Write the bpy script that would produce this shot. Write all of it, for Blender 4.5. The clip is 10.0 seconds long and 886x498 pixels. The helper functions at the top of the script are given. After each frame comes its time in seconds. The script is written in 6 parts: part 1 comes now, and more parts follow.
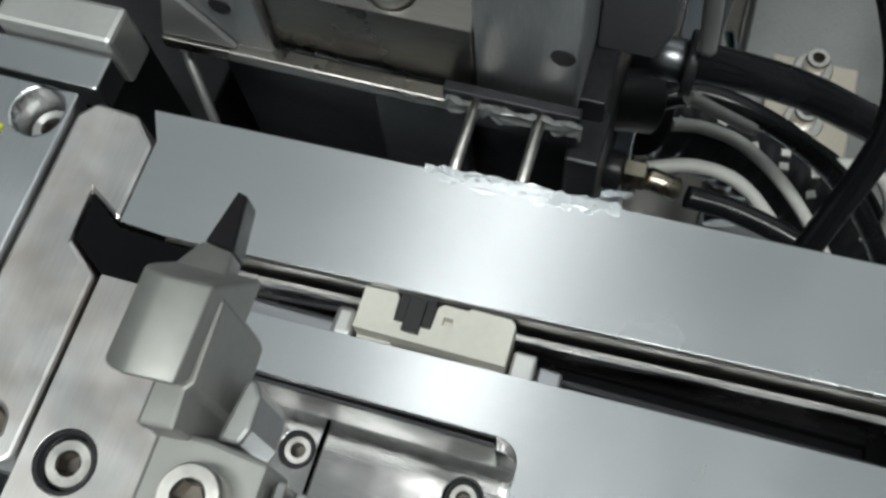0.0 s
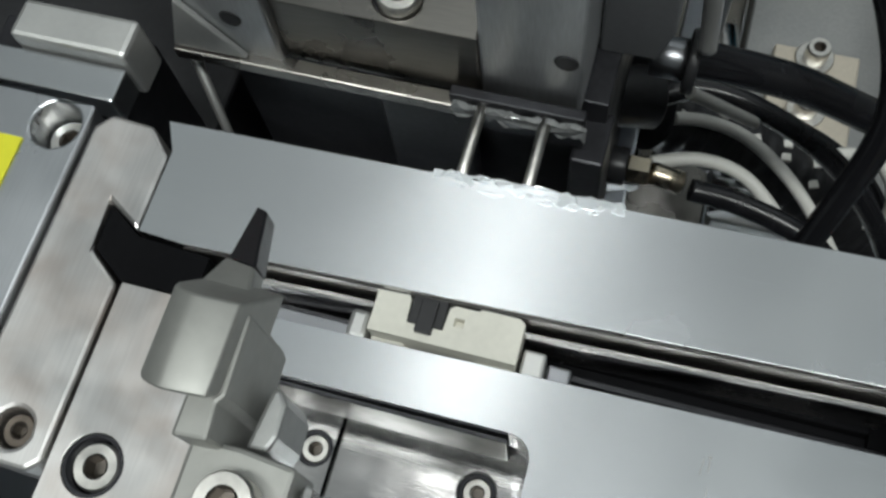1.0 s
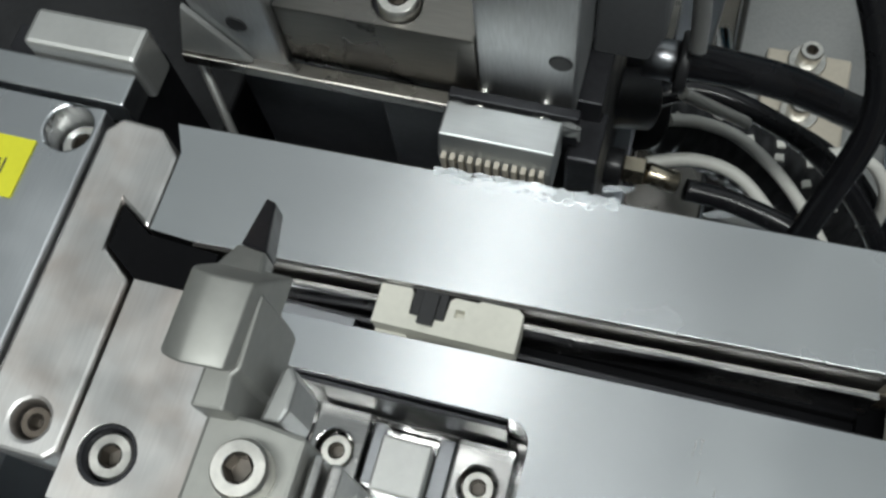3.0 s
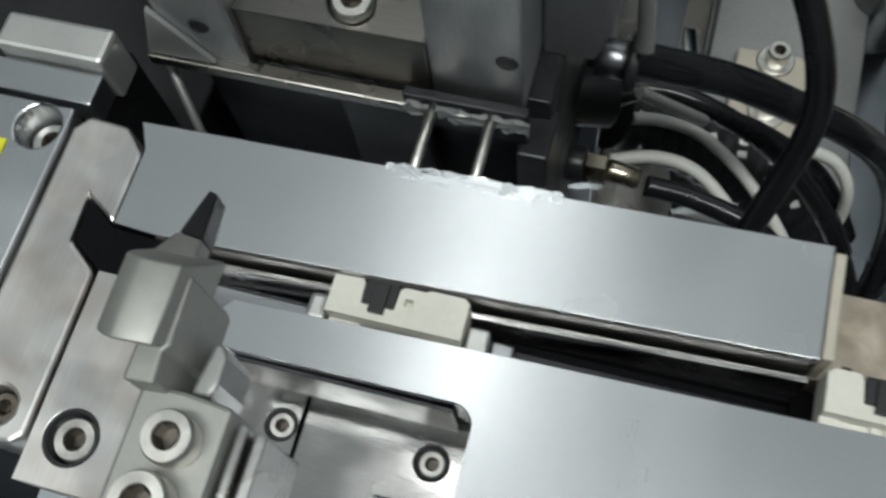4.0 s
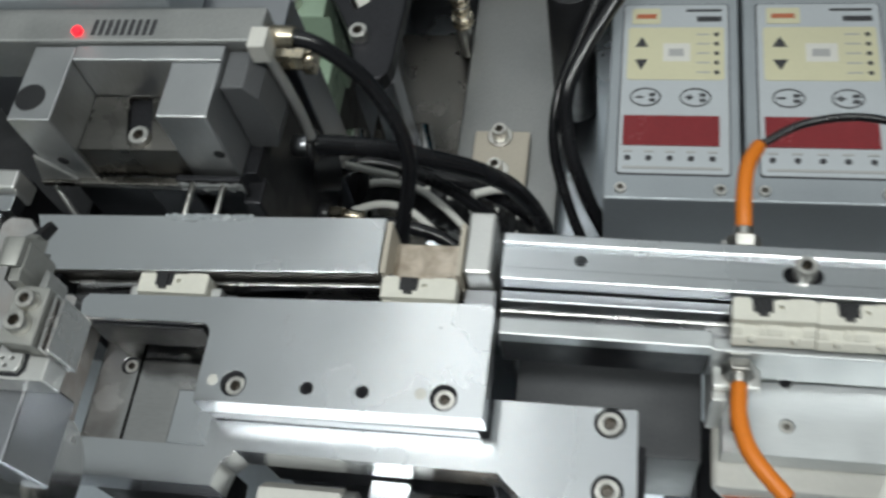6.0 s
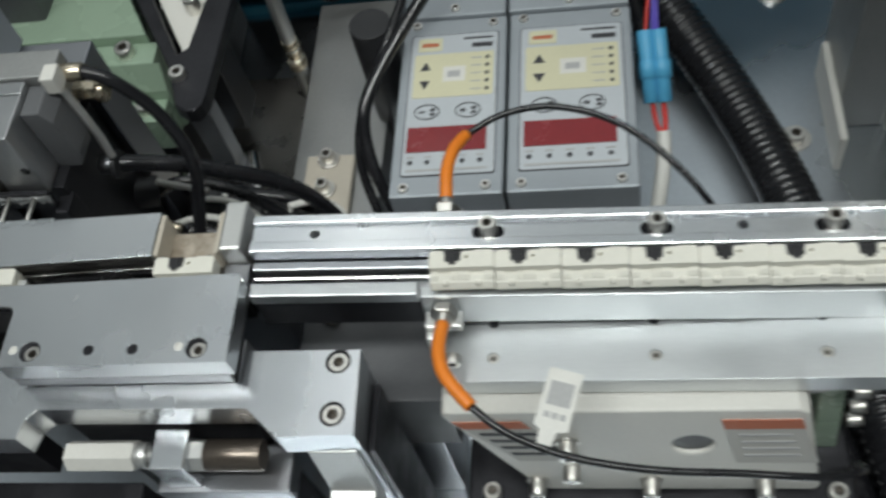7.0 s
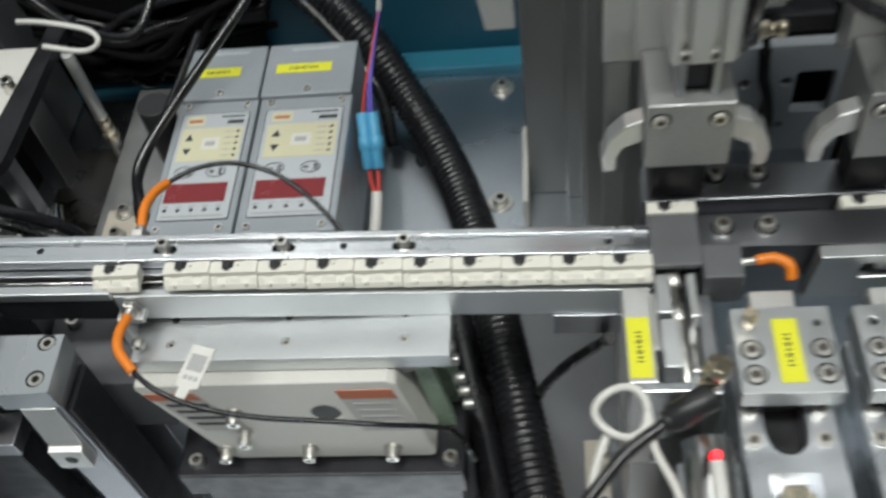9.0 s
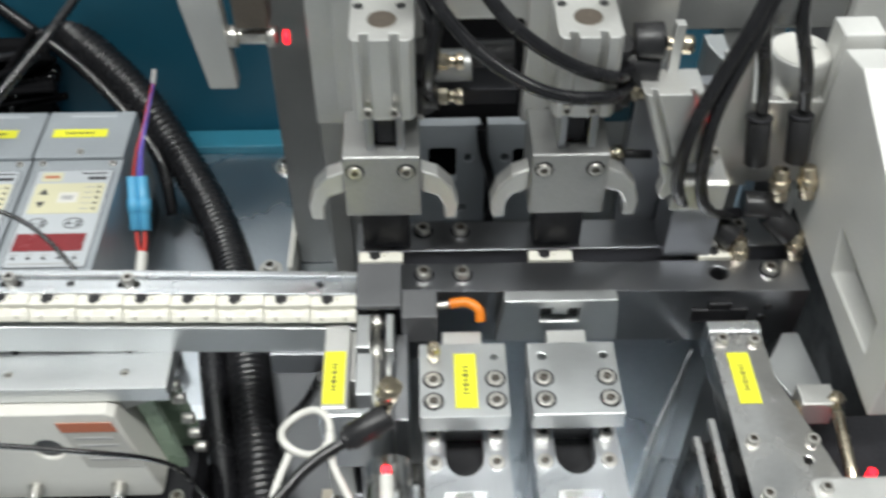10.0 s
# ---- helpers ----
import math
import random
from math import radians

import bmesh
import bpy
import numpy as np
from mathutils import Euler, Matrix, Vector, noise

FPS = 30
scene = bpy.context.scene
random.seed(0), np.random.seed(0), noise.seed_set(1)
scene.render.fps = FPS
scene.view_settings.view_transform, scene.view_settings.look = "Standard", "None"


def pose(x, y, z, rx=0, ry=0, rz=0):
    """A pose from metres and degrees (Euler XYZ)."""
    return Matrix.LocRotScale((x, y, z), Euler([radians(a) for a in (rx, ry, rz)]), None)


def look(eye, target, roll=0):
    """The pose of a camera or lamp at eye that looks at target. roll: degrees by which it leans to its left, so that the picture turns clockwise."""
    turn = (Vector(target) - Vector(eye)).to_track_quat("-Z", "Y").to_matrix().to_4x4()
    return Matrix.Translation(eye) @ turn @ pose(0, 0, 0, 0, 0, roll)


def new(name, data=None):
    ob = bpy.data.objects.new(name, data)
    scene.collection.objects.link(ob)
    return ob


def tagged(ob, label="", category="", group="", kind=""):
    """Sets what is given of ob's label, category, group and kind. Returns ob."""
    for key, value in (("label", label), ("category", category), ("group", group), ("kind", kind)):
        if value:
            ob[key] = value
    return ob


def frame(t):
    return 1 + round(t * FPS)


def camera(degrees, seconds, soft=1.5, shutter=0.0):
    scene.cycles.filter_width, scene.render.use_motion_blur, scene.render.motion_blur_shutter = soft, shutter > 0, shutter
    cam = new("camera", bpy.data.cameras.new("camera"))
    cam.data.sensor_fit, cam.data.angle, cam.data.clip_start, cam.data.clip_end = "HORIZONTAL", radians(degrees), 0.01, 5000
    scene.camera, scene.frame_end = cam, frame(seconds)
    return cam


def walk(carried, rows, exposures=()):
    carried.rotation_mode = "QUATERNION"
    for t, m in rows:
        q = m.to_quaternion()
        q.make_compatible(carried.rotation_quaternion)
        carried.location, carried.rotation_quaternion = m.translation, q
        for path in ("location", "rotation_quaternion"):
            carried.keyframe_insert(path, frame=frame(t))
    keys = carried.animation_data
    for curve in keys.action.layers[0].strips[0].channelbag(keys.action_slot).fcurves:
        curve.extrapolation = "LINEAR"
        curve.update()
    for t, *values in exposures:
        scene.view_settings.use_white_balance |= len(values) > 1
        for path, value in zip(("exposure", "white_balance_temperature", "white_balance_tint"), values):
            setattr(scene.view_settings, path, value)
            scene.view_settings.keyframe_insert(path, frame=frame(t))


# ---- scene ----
cam = camera(48.4, 10.0, soft=2.7, shutter=0.5)
PATH = [
    (0, (-0.00111, -0.00293, 0.25337), (-0.34601, 0.70326, -1.58574), -10.086),
    (0.5, (-0.00122, -0.00478, 0.25714), (-0.34619, 0.65886, -1.59774), -11.922),
    (1, (-0.00138, -0.00273, 0.25737), (-0.35331, 0.6798, -1.58933), -12.380),
    (1.5, (-0.00072, -0.00369, 0.25862), (-0.35776, 0.70378, -1.57769), -12.558),
    (2, (-0.00051, -0.00506, 0.25852), (-0.3577, 0.70491, -1.57678), -12.551),
    (3.5, (0.00123, -0.00632, 0.26202), (-0.35812, 0.69051, -1.5779), -12.837),
    (4, (0.0077, -0.00767, 0.26528), (-0.34849, 0.69542, -1.57287), -12.683),
    (4.5, (0.02279, -0.01486, 0.29029), (-0.30196, 0.70043, -1.54898), -12.147),
    (5, (0.03987, -0.02778, 0.31281), (-0.2911, 0.753, -1.4985), -12.420),
    (5.2, (0.0489, -0.03385, 0.32267), (-0.27756, 0.76476, -1.48167), -12.308),
    (6.3, (0.12099, -0.08859, 0.36553), (-0.25917, 0.88687, -1.33857), -18.187),
    (6.5, (0.13637, -0.09631, 0.36736), (-0.23299, 0.89634, -1.32918), -18.291),
    (7, (0.17528, -0.11782, 0.38395), (-0.15338, 0.92749, -1.28916), -16.995),
    (7.5, (0.21228, -0.13931, 0.39893), (-0.09474, 0.96295, -1.24144), -16.117),
    (8, (0.24527, -0.15192, 0.39964), (-0.03977, 0.98483, -1.22102), -15.702),
    (8.5, (0.27452, -0.16008, 0.40313), (0.0123, 0.98196, -1.21767), -15.906),
    (9, (0.30165, -0.19779, 0.44542), (0.07066, 1.00438, -1.13617), -10.883),
    (9.5, (0.34923, -0.24282, 0.47005), (0.22891, 1.0913, -1.01509), -4.640),
    (10, (0.36751, -0.24303, 0.44958), (0.4049, 1.13923, -0.99539), 0.127),
]
walk(cam, [(t, look(eye, target, roll)) for t, eye, target, roll in PATH], exposures=[(0, 0.02, 6500, 10), (4.5, 0.0, 6500, 10), (6.5, 0.1, 6500, 10), (7.5, 0.2, 6550, 11.5), (8.5, 0.24, 6600, 12), (9.2, 0.5, 6650, 12.5), (10, 0.88, 6650, 13)])

# ---- light ----
world = bpy.data.worlds.new("hall_world")
scene.world = world
world.use_nodes = True
world.node_tree.nodes["Background"].inputs[0].default_value = (0.75, 0.82, 0.9, 1)
world.node_tree.nodes["Background"].inputs[1].default_value = 0.25
scene.view_settings.exposure = 0.0


def lamp(name, eye, target, sx, sy, watts, colour=(1, 0.98, 0.95)):
    data = bpy.data.lights.new(name, "AREA")
    data.shape, data.size, data.size_y, data.energy, data.color = "RECTANGLE", sx, sy, watts, colour
    ob = new(name, data)
    ob.matrix_world = look(eye, target)
    return ob


# narrow tube from the plates' hot spot; overhead panels and front lamp are unseen, added fills
lamp("ceiling_fill", (-0.1, 0.5, 2.25), (-0.1, 0.5, 0.0), 5.0, 1.4, 5.0, (0.92, 1.0, 1.0))
lamp("ceiling_fill", (0.3, 2.2, 2.25), (0.3, 2.2, 0.0), 4.4, 1.9, 10, (0.92, 1.0, 1.0))
lamp("hall_tube", (-0.28, 0.9, 2.1), (-0.28, 0.9, 0.0), 0.12, 1.3, 2.2, (0.97, 1.0, 0.98))
lamp("front_fill", (0.3, -0.52, 2.25), (0.3, -0.52, 0.0), 2.4, 0.3, 38, (0.95, 1.0, 0.97))

# ---- materials ----
def mat(name, colour, metal=0.0, rough=0.5, vary=0.12, scale=60.0, bump=0.0, grain=None, rvary=0.15, spec=0.5, emit=0.0, coat=0.0, stain=None):
    m = bpy.data.materials.new(name)
    m.use_nodes = True
    nt = m.node_tree
    p = nt.nodes["Principled BSDF"]
    p.inputs["Metallic"].default_value = metal
    p.inputs["Specular IOR Level"].default_value = spec
    p.inputs["Coat Weight"].default_value = coat
    tc = nt.nodes.new("ShaderNodeTexCoord")
    n1 = nt.nodes.new("ShaderNodeTexNoise")
    n1.inputs["Scale"].default_value, n1.inputs["Detail"].default_value = scale, 5
    nt.links.new(tc.outputs["Object"], n1.inputs["Vector"])
    mp = nt.nodes.new("ShaderNodeMapping")
    mp.inputs["Scale"].default_value = grain or (900, 900, 900)
    nt.links.new(tc.outputs["Object"], mp.inputs["Vector"])
    n2 = nt.nodes.new("ShaderNodeTexNoise")
    n2.inputs["Scale"].default_value, n2.inputs["Detail"].default_value = 1.0, 3
    nt.links.new(mp.outputs["Vector"], n2.inputs["Vector"])
    mix = nt.nodes.new("ShaderNodeMath")
    mix.operation = "ADD"
    nt.links.new(n1.outputs["Fac"], mix.inputs[0])
    nt.links.new(n2.outputs["Fac"], mix.inputs[1])
    ramp = nt.nodes.new("ShaderNodeMapRange")
    ramp.inputs["From Min"].default_value, ramp.inputs["From Max"].default_value = 0.6, 1.4
    ramp.inputs["To Min"].default_value, ramp.inputs["To Max"].default_value = 1 - vary, 1 + vary
    nt.links.new(mix.outputs[0], ramp.inputs["Value"])
    vm = nt.nodes.new("ShaderNodeVectorMath")
    vm.operation = "SCALE"
    vm.inputs[0].default_value = colour
    nt.links.new(ramp.outputs[0], vm.inputs["Scale"])
    shade = vm.outputs[0]
    if stain:
        tint, size, amount = stain
        n3 = nt.nodes.new("ShaderNodeTexNoise")
        n3.inputs["Scale"].default_value, n3.inputs["Detail"].default_value, n3.inputs["Distortion"].default_value = size, 3, 0.3
        nt.links.new(tc.outputs["Object"], n3.inputs["Vector"])
        sr = nt.nodes.new("ShaderNodeMapRange")
        sr.interpolation_type = "SMOOTHSTEP"
        sr.inputs["From Min"].default_value, sr.inputs["From Max"].default_value = 0.38, 0.72
        sr.inputs["To Max"].default_value = amount
        nt.links.new(n3.outputs["Fac"], sr.inputs["Value"])
        mx = nt.nodes.new("ShaderNodeMix")
        mx.data_type = "RGBA"
        nt.links.new(sr.outputs[0], mx.inputs[0])
        nt.links.new(shade, mx.inputs[6])
        mx.inputs[7].default_value = (*tint, 1)
        shade = mx.outputs[2]
    nt.links.new(shade, p.inputs["Base Color"])
    rr = nt.nodes.new("ShaderNodeMapRange")
    rr.interpolation_type = "SMOOTHSTEP"
    rr.inputs["From Min"].default_value, rr.inputs["From Max"].default_value = 0.35, 0.65
    rr.inputs["To Min"].default_value, rr.inputs["To Max"].default_value = max(0.04, rough - rvary * 0.5), min(1, rough + rvary * 0.5)
    nt.links.new(n1.outputs["Fac"], rr.inputs["Value"])
    nt.links.new(rr.outputs[0], p.inputs["Roughness"])
    if bump:
        b = nt.nodes.new("ShaderNodeBump")
        b.inputs["Strength"].default_value, b.inputs["Distance"].default_value = bump, 0.0002
        nt.links.new(n2.outputs["Fac"], b.inputs["Height"])
        nt.links.new(b.outputs[0], p.inputs["Normal"])
    if emit:
        p.inputs["Emission Color"].default_value = (*colour, 1)
        p.inputs["Emission Strength"].default_value = emit
    return m


ALU = mat("brushed_aluminium", (0.72, 0.74, 0.76), 1, 0.26, 0.05, 22, 0.05, (120, 5000, 5000), 0.08, stain=((0.56, 0.60, 0.65), 16, 0.4))
ALU_Y = mat("ground_aluminium", (0.70, 0.72, 0.75), 1, 0.33, 0.07, 40, 0.12, (5000, 120, 5000))
ANO = mat("clear_anodised_aluminium", (0.70, 0.70, 0.685), 0.8, 0.42, 0.05, 50, 0.08)
STEEL = mat("polished_tool_steel", (0.60, 0.59, 0.58), 1, 0.2, 0.12, 70, 0.1, (300, 3000, 3000), 0.22)
WORN = mat("worn_tool_steel", (0.76, 0.745, 0.735), 1, 0.38, 0.1, 60, 0.05, (2200, 120, 2200), 0.2, stain=((0.50, 0.41, 0.36), 80, 0.6))
HEADST = mat("dull_tool_steel", (0.22, 0.21, 0.195), 1, 0.3, 0.12, 60, 0.1, (300, 3000, 3000))
SATIN = mat("satin_aluminium", (0.66, 0.68, 0.69), 1, 0.44, 0.06, 35, 0.08, (200, 3000, 3000))
GUNST = mat("dark_plate_steel", (0.20, 0.205, 0.215), 1, 0.34, 0.06, 14, 0.06, (300, 3000, 3000), 0.06)
DARKST = mat("dark_ground_steel", (0.42, 0.43, 0.455), 1, 0.32, 0.06, 14, 0.06, (300, 3000, 3000), 0.06)
# black-coated steel; the same black also serves for shade in bores and pits
BLACKOX = mat("black_oxide_and_shade", (0.035, 0.035, 0.04), 0.6, 0.4, 0.25, 90, 0.1)
GREYST = mat("grey_hard_coated_steel", (0.40, 0.405, 0.40), 0.7, 0.45, 0.1, 80, 0.1)
POSTST = mat("ground_post_steel", (0.60, 0.61, 0.62), 1, 0.38, 0.14, 60, 0.1, (3000, 3000, 300))
FINGER = mat("satin_grey_steel", (0.40, 0.40, 0.38), 0.7, 0.5, 0.08, 90, 0.08)
BLAST = mat("blasted_aluminium", (0.74, 0.74, 0.72), 0.25, 0.55, 0.05, 70, 0.06)
SCREW = mat("nickel_screw_steel", (0.76, 0.74, 0.70), 1, 0.36, 0.2, 300, 0.15)
BRASS = mat("nickel_plated_brass", (0.66, 0.58, 0.45), 1, 0.25, 0.12, 200)
IVORY = mat("ivory_moulded_plastic", (0.78, 0.76, 0.68), 0, 0.42, 0.06, 150, 0.05, rvary=0.1)
WHITEP = mat("white_painted_casting", (0.71, 0.695, 0.65), 0, 0.38, 0.05, 60, 0.06)
# black plastic parts, and black fillers for shade in holes and gaps
BLACKP = mat("black_plastic_and_shade", (0.02, 0.02, 0.022), 0, 0.4, 0.3, 120, 0.06)
TUBE = mat("black_polyurethane_tube", (0.012, 0.012, 0.014), 0, 0.22, 0.2, 80, spec=0.6)
RUBBER = mat("black_corrugated_conduit", (0.016, 0.016, 0.018), 0, 0.2, 0.3, 100, spec=0.5)
YELLOW = mat("yellow_label_paper", (0.82, 0.80, 0.04), 0, 0.5, 0.05, 90)
INK = mat("dark_ink", (0.04, 0.04, 0.045), 0, 0.6, 0.2)
REDINK = mat("orange_red_print", (0.50, 0.15, 0.075), 0, 0.55, 0.1)
GREYINK = mat("grey_print", (0.42, 0.42, 0.42), 0, 0.6, 0.1)
ORANGE = mat("orange_fibre_sleeve", (0.85, 0.23, 0.02), 0, 0.4, 0.08, 100)
GREYBOX = mat("grey_painted_sheet_metal", (0.36, 0.39, 0.42), 0.25, 0.42, 0.06, 60, 0.05)
PANEL = mat("silver_grey_foil_panel", (0.52, 0.55, 0.58), 0.1, 0.45, 0.04, 60)
LABELG = mat("pale_grey_label_foil", (0.50, 0.485, 0.45), 0, 0.5, 0.06, 60)
CREAM = mat("cream_foil_field", (0.66, 0.63, 0.44), 0, 0.5, 0.04, 60)
DISPLAY = mat("dark_red_display_window", (0.22, 0.015, 0.02), 0, 0.2, 0.15, 80, spec=0.6)
BLUE = mat("blue_wire_sleeve", (0.10, 0.42, 0.68), 0, 0.4, 0.08, 90)
REDW = mat("red_wire", (0.62, 0.04, 0.03), 0, 0.4)
PURPLE = mat("violet_wire", (0.14, 0.10, 0.55), 0, 0.4)
WHITEW = mat("white_cable_jacket", (0.72, 0.71, 0.67), 0, 0.45, 0.06, 80)
TEAL = mat("teal_painted_steel", (0.012, 0.095, 0.15), 0, 0.4, 0.1, 20, 0.04)
TEAL2 = mat("light_teal_painted_steel", (0.03, 0.2, 0.29), 0, 0.4, 0.1, 20, 0.04)
BASE = mat("ground_steel_base_plate", (0.62, 0.665, 0.71), 1, 0.28, 0.08, 9, 0.04, (400, 400, 400), 0.16, stain=((0.46, 0.50, 0.54), 12, 0.4))
TAN = mat("tan_plastic_bracket", (0.55, 0.50, 0.42), 0, 0.5, 0.08)
GREEN = mat("pale_green_acrylic", (0.30, 0.40, 0.30), 0.1, 0.25, 0.06, 40, spec=0.6)
CLEAR = mat("smoked_clear_plastic", (0.20, 0.205, 0.205), 0, 0.15, 0.3, 200, spec=0.7)
BROWNM = mat("bronze_bushing", (0.22, 0.185, 0.155), 0.8, 0.35, 0.2, 80)
FOAM = mat("stained_nest_steel", (0.62, 0.55, 0.46), 0.6, 0.35, 0.12, 220, 0.08, (300, 300, 300), stain=((0.30, 0.24, 0.18), 160, 0.8))
LEDRED = mat("red_indicator", (1.0, 0.01, 0.02), 0, 0.4, emit=2.2)
# jet black for cable jackets, and for shade in slots, notches and holes
MATTE = mat("matt_cable_and_shade_black", (0.006, 0.006, 0.007), 0, 0.9, 0.2, 80, spec=0.1)
HOUSE = mat("dark_grey_painted_housing", (0.10, 0.105, 0.11), 0.2, 0.38, 0.2, 25, 0.05)
EDGE_SHADE = mat("plate_edge_shade", (0.10, 0.095, 0.09), 0.9, 0.4, 0.2, 80, 0.05)
WALLP = mat("hall_wall_paint", (0.55, 0.57, 0.58), 0, 0.8, 0.05, 2)
CEIL = mat("hall_ceiling_paint", (0.7, 0.72, 0.73), 0, 0.85, 0.05, 2)
CONC = mat("hall_concrete_floor", (0.28, 0.29, 0.29), 0, 0.7, 0.1, 3)
GLUE = mat("clear_glue", (0.66, 0.69, 0.71), 0.95, 0.26, 0.1, 300, 0.1, spec=0.8)
# darkened screw steel: the shade down in a hexagon socket
SOCKET = mat("hexagon_socket_shade", (0.20, 0.18, 0.16), 0.9, 0.4, 0.2, 200)
ENDCAP = mat("grey_plastic_end_cap", (0.13, 0.133, 0.14), 0.1, 0.45, 0.1, 60, 0.05)
CHROME = mat("bright_chromed_steel", (0.80, 0.80, 0.79), 1, 0.12, 0.05, 80)
BLUEST = mat("blue_grey_painted_steel", (0.47, 0.51, 0.55), 0.2, 0.4, 0.1, 40, 0.06)

# ---- builders: all lengths in millimetres ----
S = 0.001


def box(bm, x0, x1, y0, y1, z0, z1, m=None):
    vs = [bm.verts.new((x * S, y * S, z * S)) for x in (x0, x1) for y in (y0, y1) for z in (z0, z1)]
    for q in ((0, 1, 3, 2), (4, 6, 7, 5), (0, 4, 5, 1), (2, 3, 7, 6), (0, 2, 6, 4), (1, 5, 7, 3)):
        bm.faces.new([vs[i] for i in q])
    if m is not None:
        for v in vs:
            v.co = m @ v.co
    return vs


def disc(cx, cy, r, n=24):
    return [(cx + r * math.cos(2 * math.pi * i / n), cy + r * math.sin(2 * math.pi * i / n)) for i in range(n)]


def slot(x0, x1, cy, r, n=8):
    a = [(x1 + r * math.cos(math.pi * (i / n - 0.5)), cy + r * math.sin(math.pi * (i / n - 0.5))) for i in range(n + 1)]
    b = [(x0 - r * math.cos(math.pi * (i / n - 0.5)), cy - r * math.sin(math.pi * (i / n - 0.5))) for i in range(n + 1)]
    return a + b


def rounded(x0, x1, y0, y1, r, n=5):
    out = []
    for cx, cy, a in ((x1 - r, y1 - r, 0), (x0 + r, y1 - r, 90), (x0 + r, y0 + r, 180), (x1 - r, y0 + r, 270)):
        out += [(cx + r * math.cos(radians(a + 90 * i / n)), cy + r * math.sin(radians(a + 90 * i / n))) for i in range(n + 1)]
    return out


def prism(bm, pts, lo, hi, axis="z", holes=(), m=None):
    """A polygon with holes, drawn out along an axis from lo to hi."""
    def at(p, h):
        return {"z": (p[0], p[1], h), "y": (p[0], h, p[1]), "x": (h, p[0], p[1])}[axis]
    made, rings = [], []
    for loop in (pts, *holes):
        a = [bm.verts.new([c * S for c in at(p, hi)]) for p in loop]
        b = [bm.verts.new([c * S for c in at(p, lo)]) for p in loop]
        rings.append((a, b))
        made += a + b
        for i in range(len(a)):
            j = (i + 1) % len(a)
            bm.faces.new((a[i], a[j], b[j], b[i]))
    for k in (0, 1):
        if holes:
            edges = []
            for ring in rings:
                vs = ring[k]
                for i in range(len(vs)):
                    edges.append(bm.edges.get((vs[i], vs[(i + 1) % len(vs)])))
            fill = bmesh.ops.triangle_fill(bm, use_beauty=True, use_dissolve=False, edges=edges)["geom"]
            rim = set(edges)
            inner = [e for e in fill if isinstance(e, bmesh.types.BMEdge) and e not in rim]
            bmesh.ops.dissolve_limit(bm, angle_limit=0.01, use_dissolve_boundaries=False, verts=[], edges=inner)
        else:
            bm.faces.new(rings[0][k])
    if m is not None:
        for v in made:
            v.co = m @ v.co
    return made


def basis(d):
    return Vector(d).normalized().to_track_quat("Z", "Y").to_matrix()


def lathe(bm, profile, origin, d=(0, 0, 1), seg=20):
    o, rot = Vector(origin) * S, basis(d)
    rings = []
    for r, h in profile:
        if r < 1e-6:
            rings.append([bm.verts.new(o + rot @ Vector((0, 0, h * S)))])
        else:
            rings.append([bm.verts.new(o + rot @ Vector((r * S * math.cos(2 * math.pi * i / seg), r * S * math.sin(2 * math.pi * i / seg), h * S))) for i in range(seg)])
    for (a, b), (pa, pb) in zip(zip(rings, rings[1:]), zip(profile, profile[1:])):
        round_face = seg > 8 and abs(pa[1] - pb[1]) > 1e-6
        for i in range(seg):
            j = (i + 1) % seg
            q = [a[0]] if len(a) == 1 else [a[i], a[j]]
            q += [b[0]] if len(b) == 1 else [b[j], b[i]]
            if len(q) > 2:
                bm.faces.new(q).smooth = round_face


def rod(bm, p0, p1, r, seg=16, ch=0.0):
    d = Vector(p1) - Vector(p0)
    h = d.length
    ch = ch or min(0.12 * r, 0.3)
    lathe(bm, [(0, 0), (r - ch, 0), (r, ch), (r, h - ch), (r - ch, h), (0, h)], p0, d, seg)


def spline(pts, sub=8):
    out, n = [], len(pts)
    for i in range(n - 1):
        p = [Vector(pts[max(0, min(n - 1, i + k))]) for k in (-1, 0, 1, 2)]
        for s in range(sub):
            t = s / sub
            out.append(0.5 * (2 * p[1] + (p[2] - p[0]) * t + (2 * p[0] - 5 * p[1] + 4 * p[2] - p[3]) * t * t + (3 * p[1] - p[0] - 3 * p[2] + p[3]) * t ** 3))
    out.append(Vector(pts[-1]))
    return out


def sweep(bm, pts, r, seg=10, sub=8, ribs=0.0, pitch=0.0):
    """A round tube along a smooth line; ribs: depth of corrugation at that pitch."""
    line = spline(pts, sub)
    if ribs:
        fine, step = [line[0]], pitch / 4
        carry = 0.0
        for a, b in zip(line, line[1:]):
            length = (b - a).length
            s = step - carry
            while s < length:
                fine.append(a.lerp(b, s / length))
                s += step
            carry = length - (s - step)
        line = fine
    up, rings = Vector((0.13, 0.21, 0.97)), []
    for i, c in enumerate(line):
        d = (line[min(i + 1, len(line) - 1)] - line[max(i - 1, 0)]).normalized()
        u = d.cross(up).normalized()
        up = u.cross(d).normalized()
        rr = r - ribs * (0.0, 0.5, 1.0, 0.5)[i % 4]
        rings.append([bm.verts.new((c + rr * (u * math.cos(2 * math.pi * k / seg) + up * math.sin(2 * math.pi * k / seg))) * S) for k in range(seg)])
    for a, b in zip(rings, rings[1:]):
        for k in range(seg):
            j = (k + 1) % seg
            bm.faces.new((a[k], a[j], b[j], b[k])).smooth = True
    bm.faces.new(rings[0][::-1])
    bm.faces.new(rings[-1])


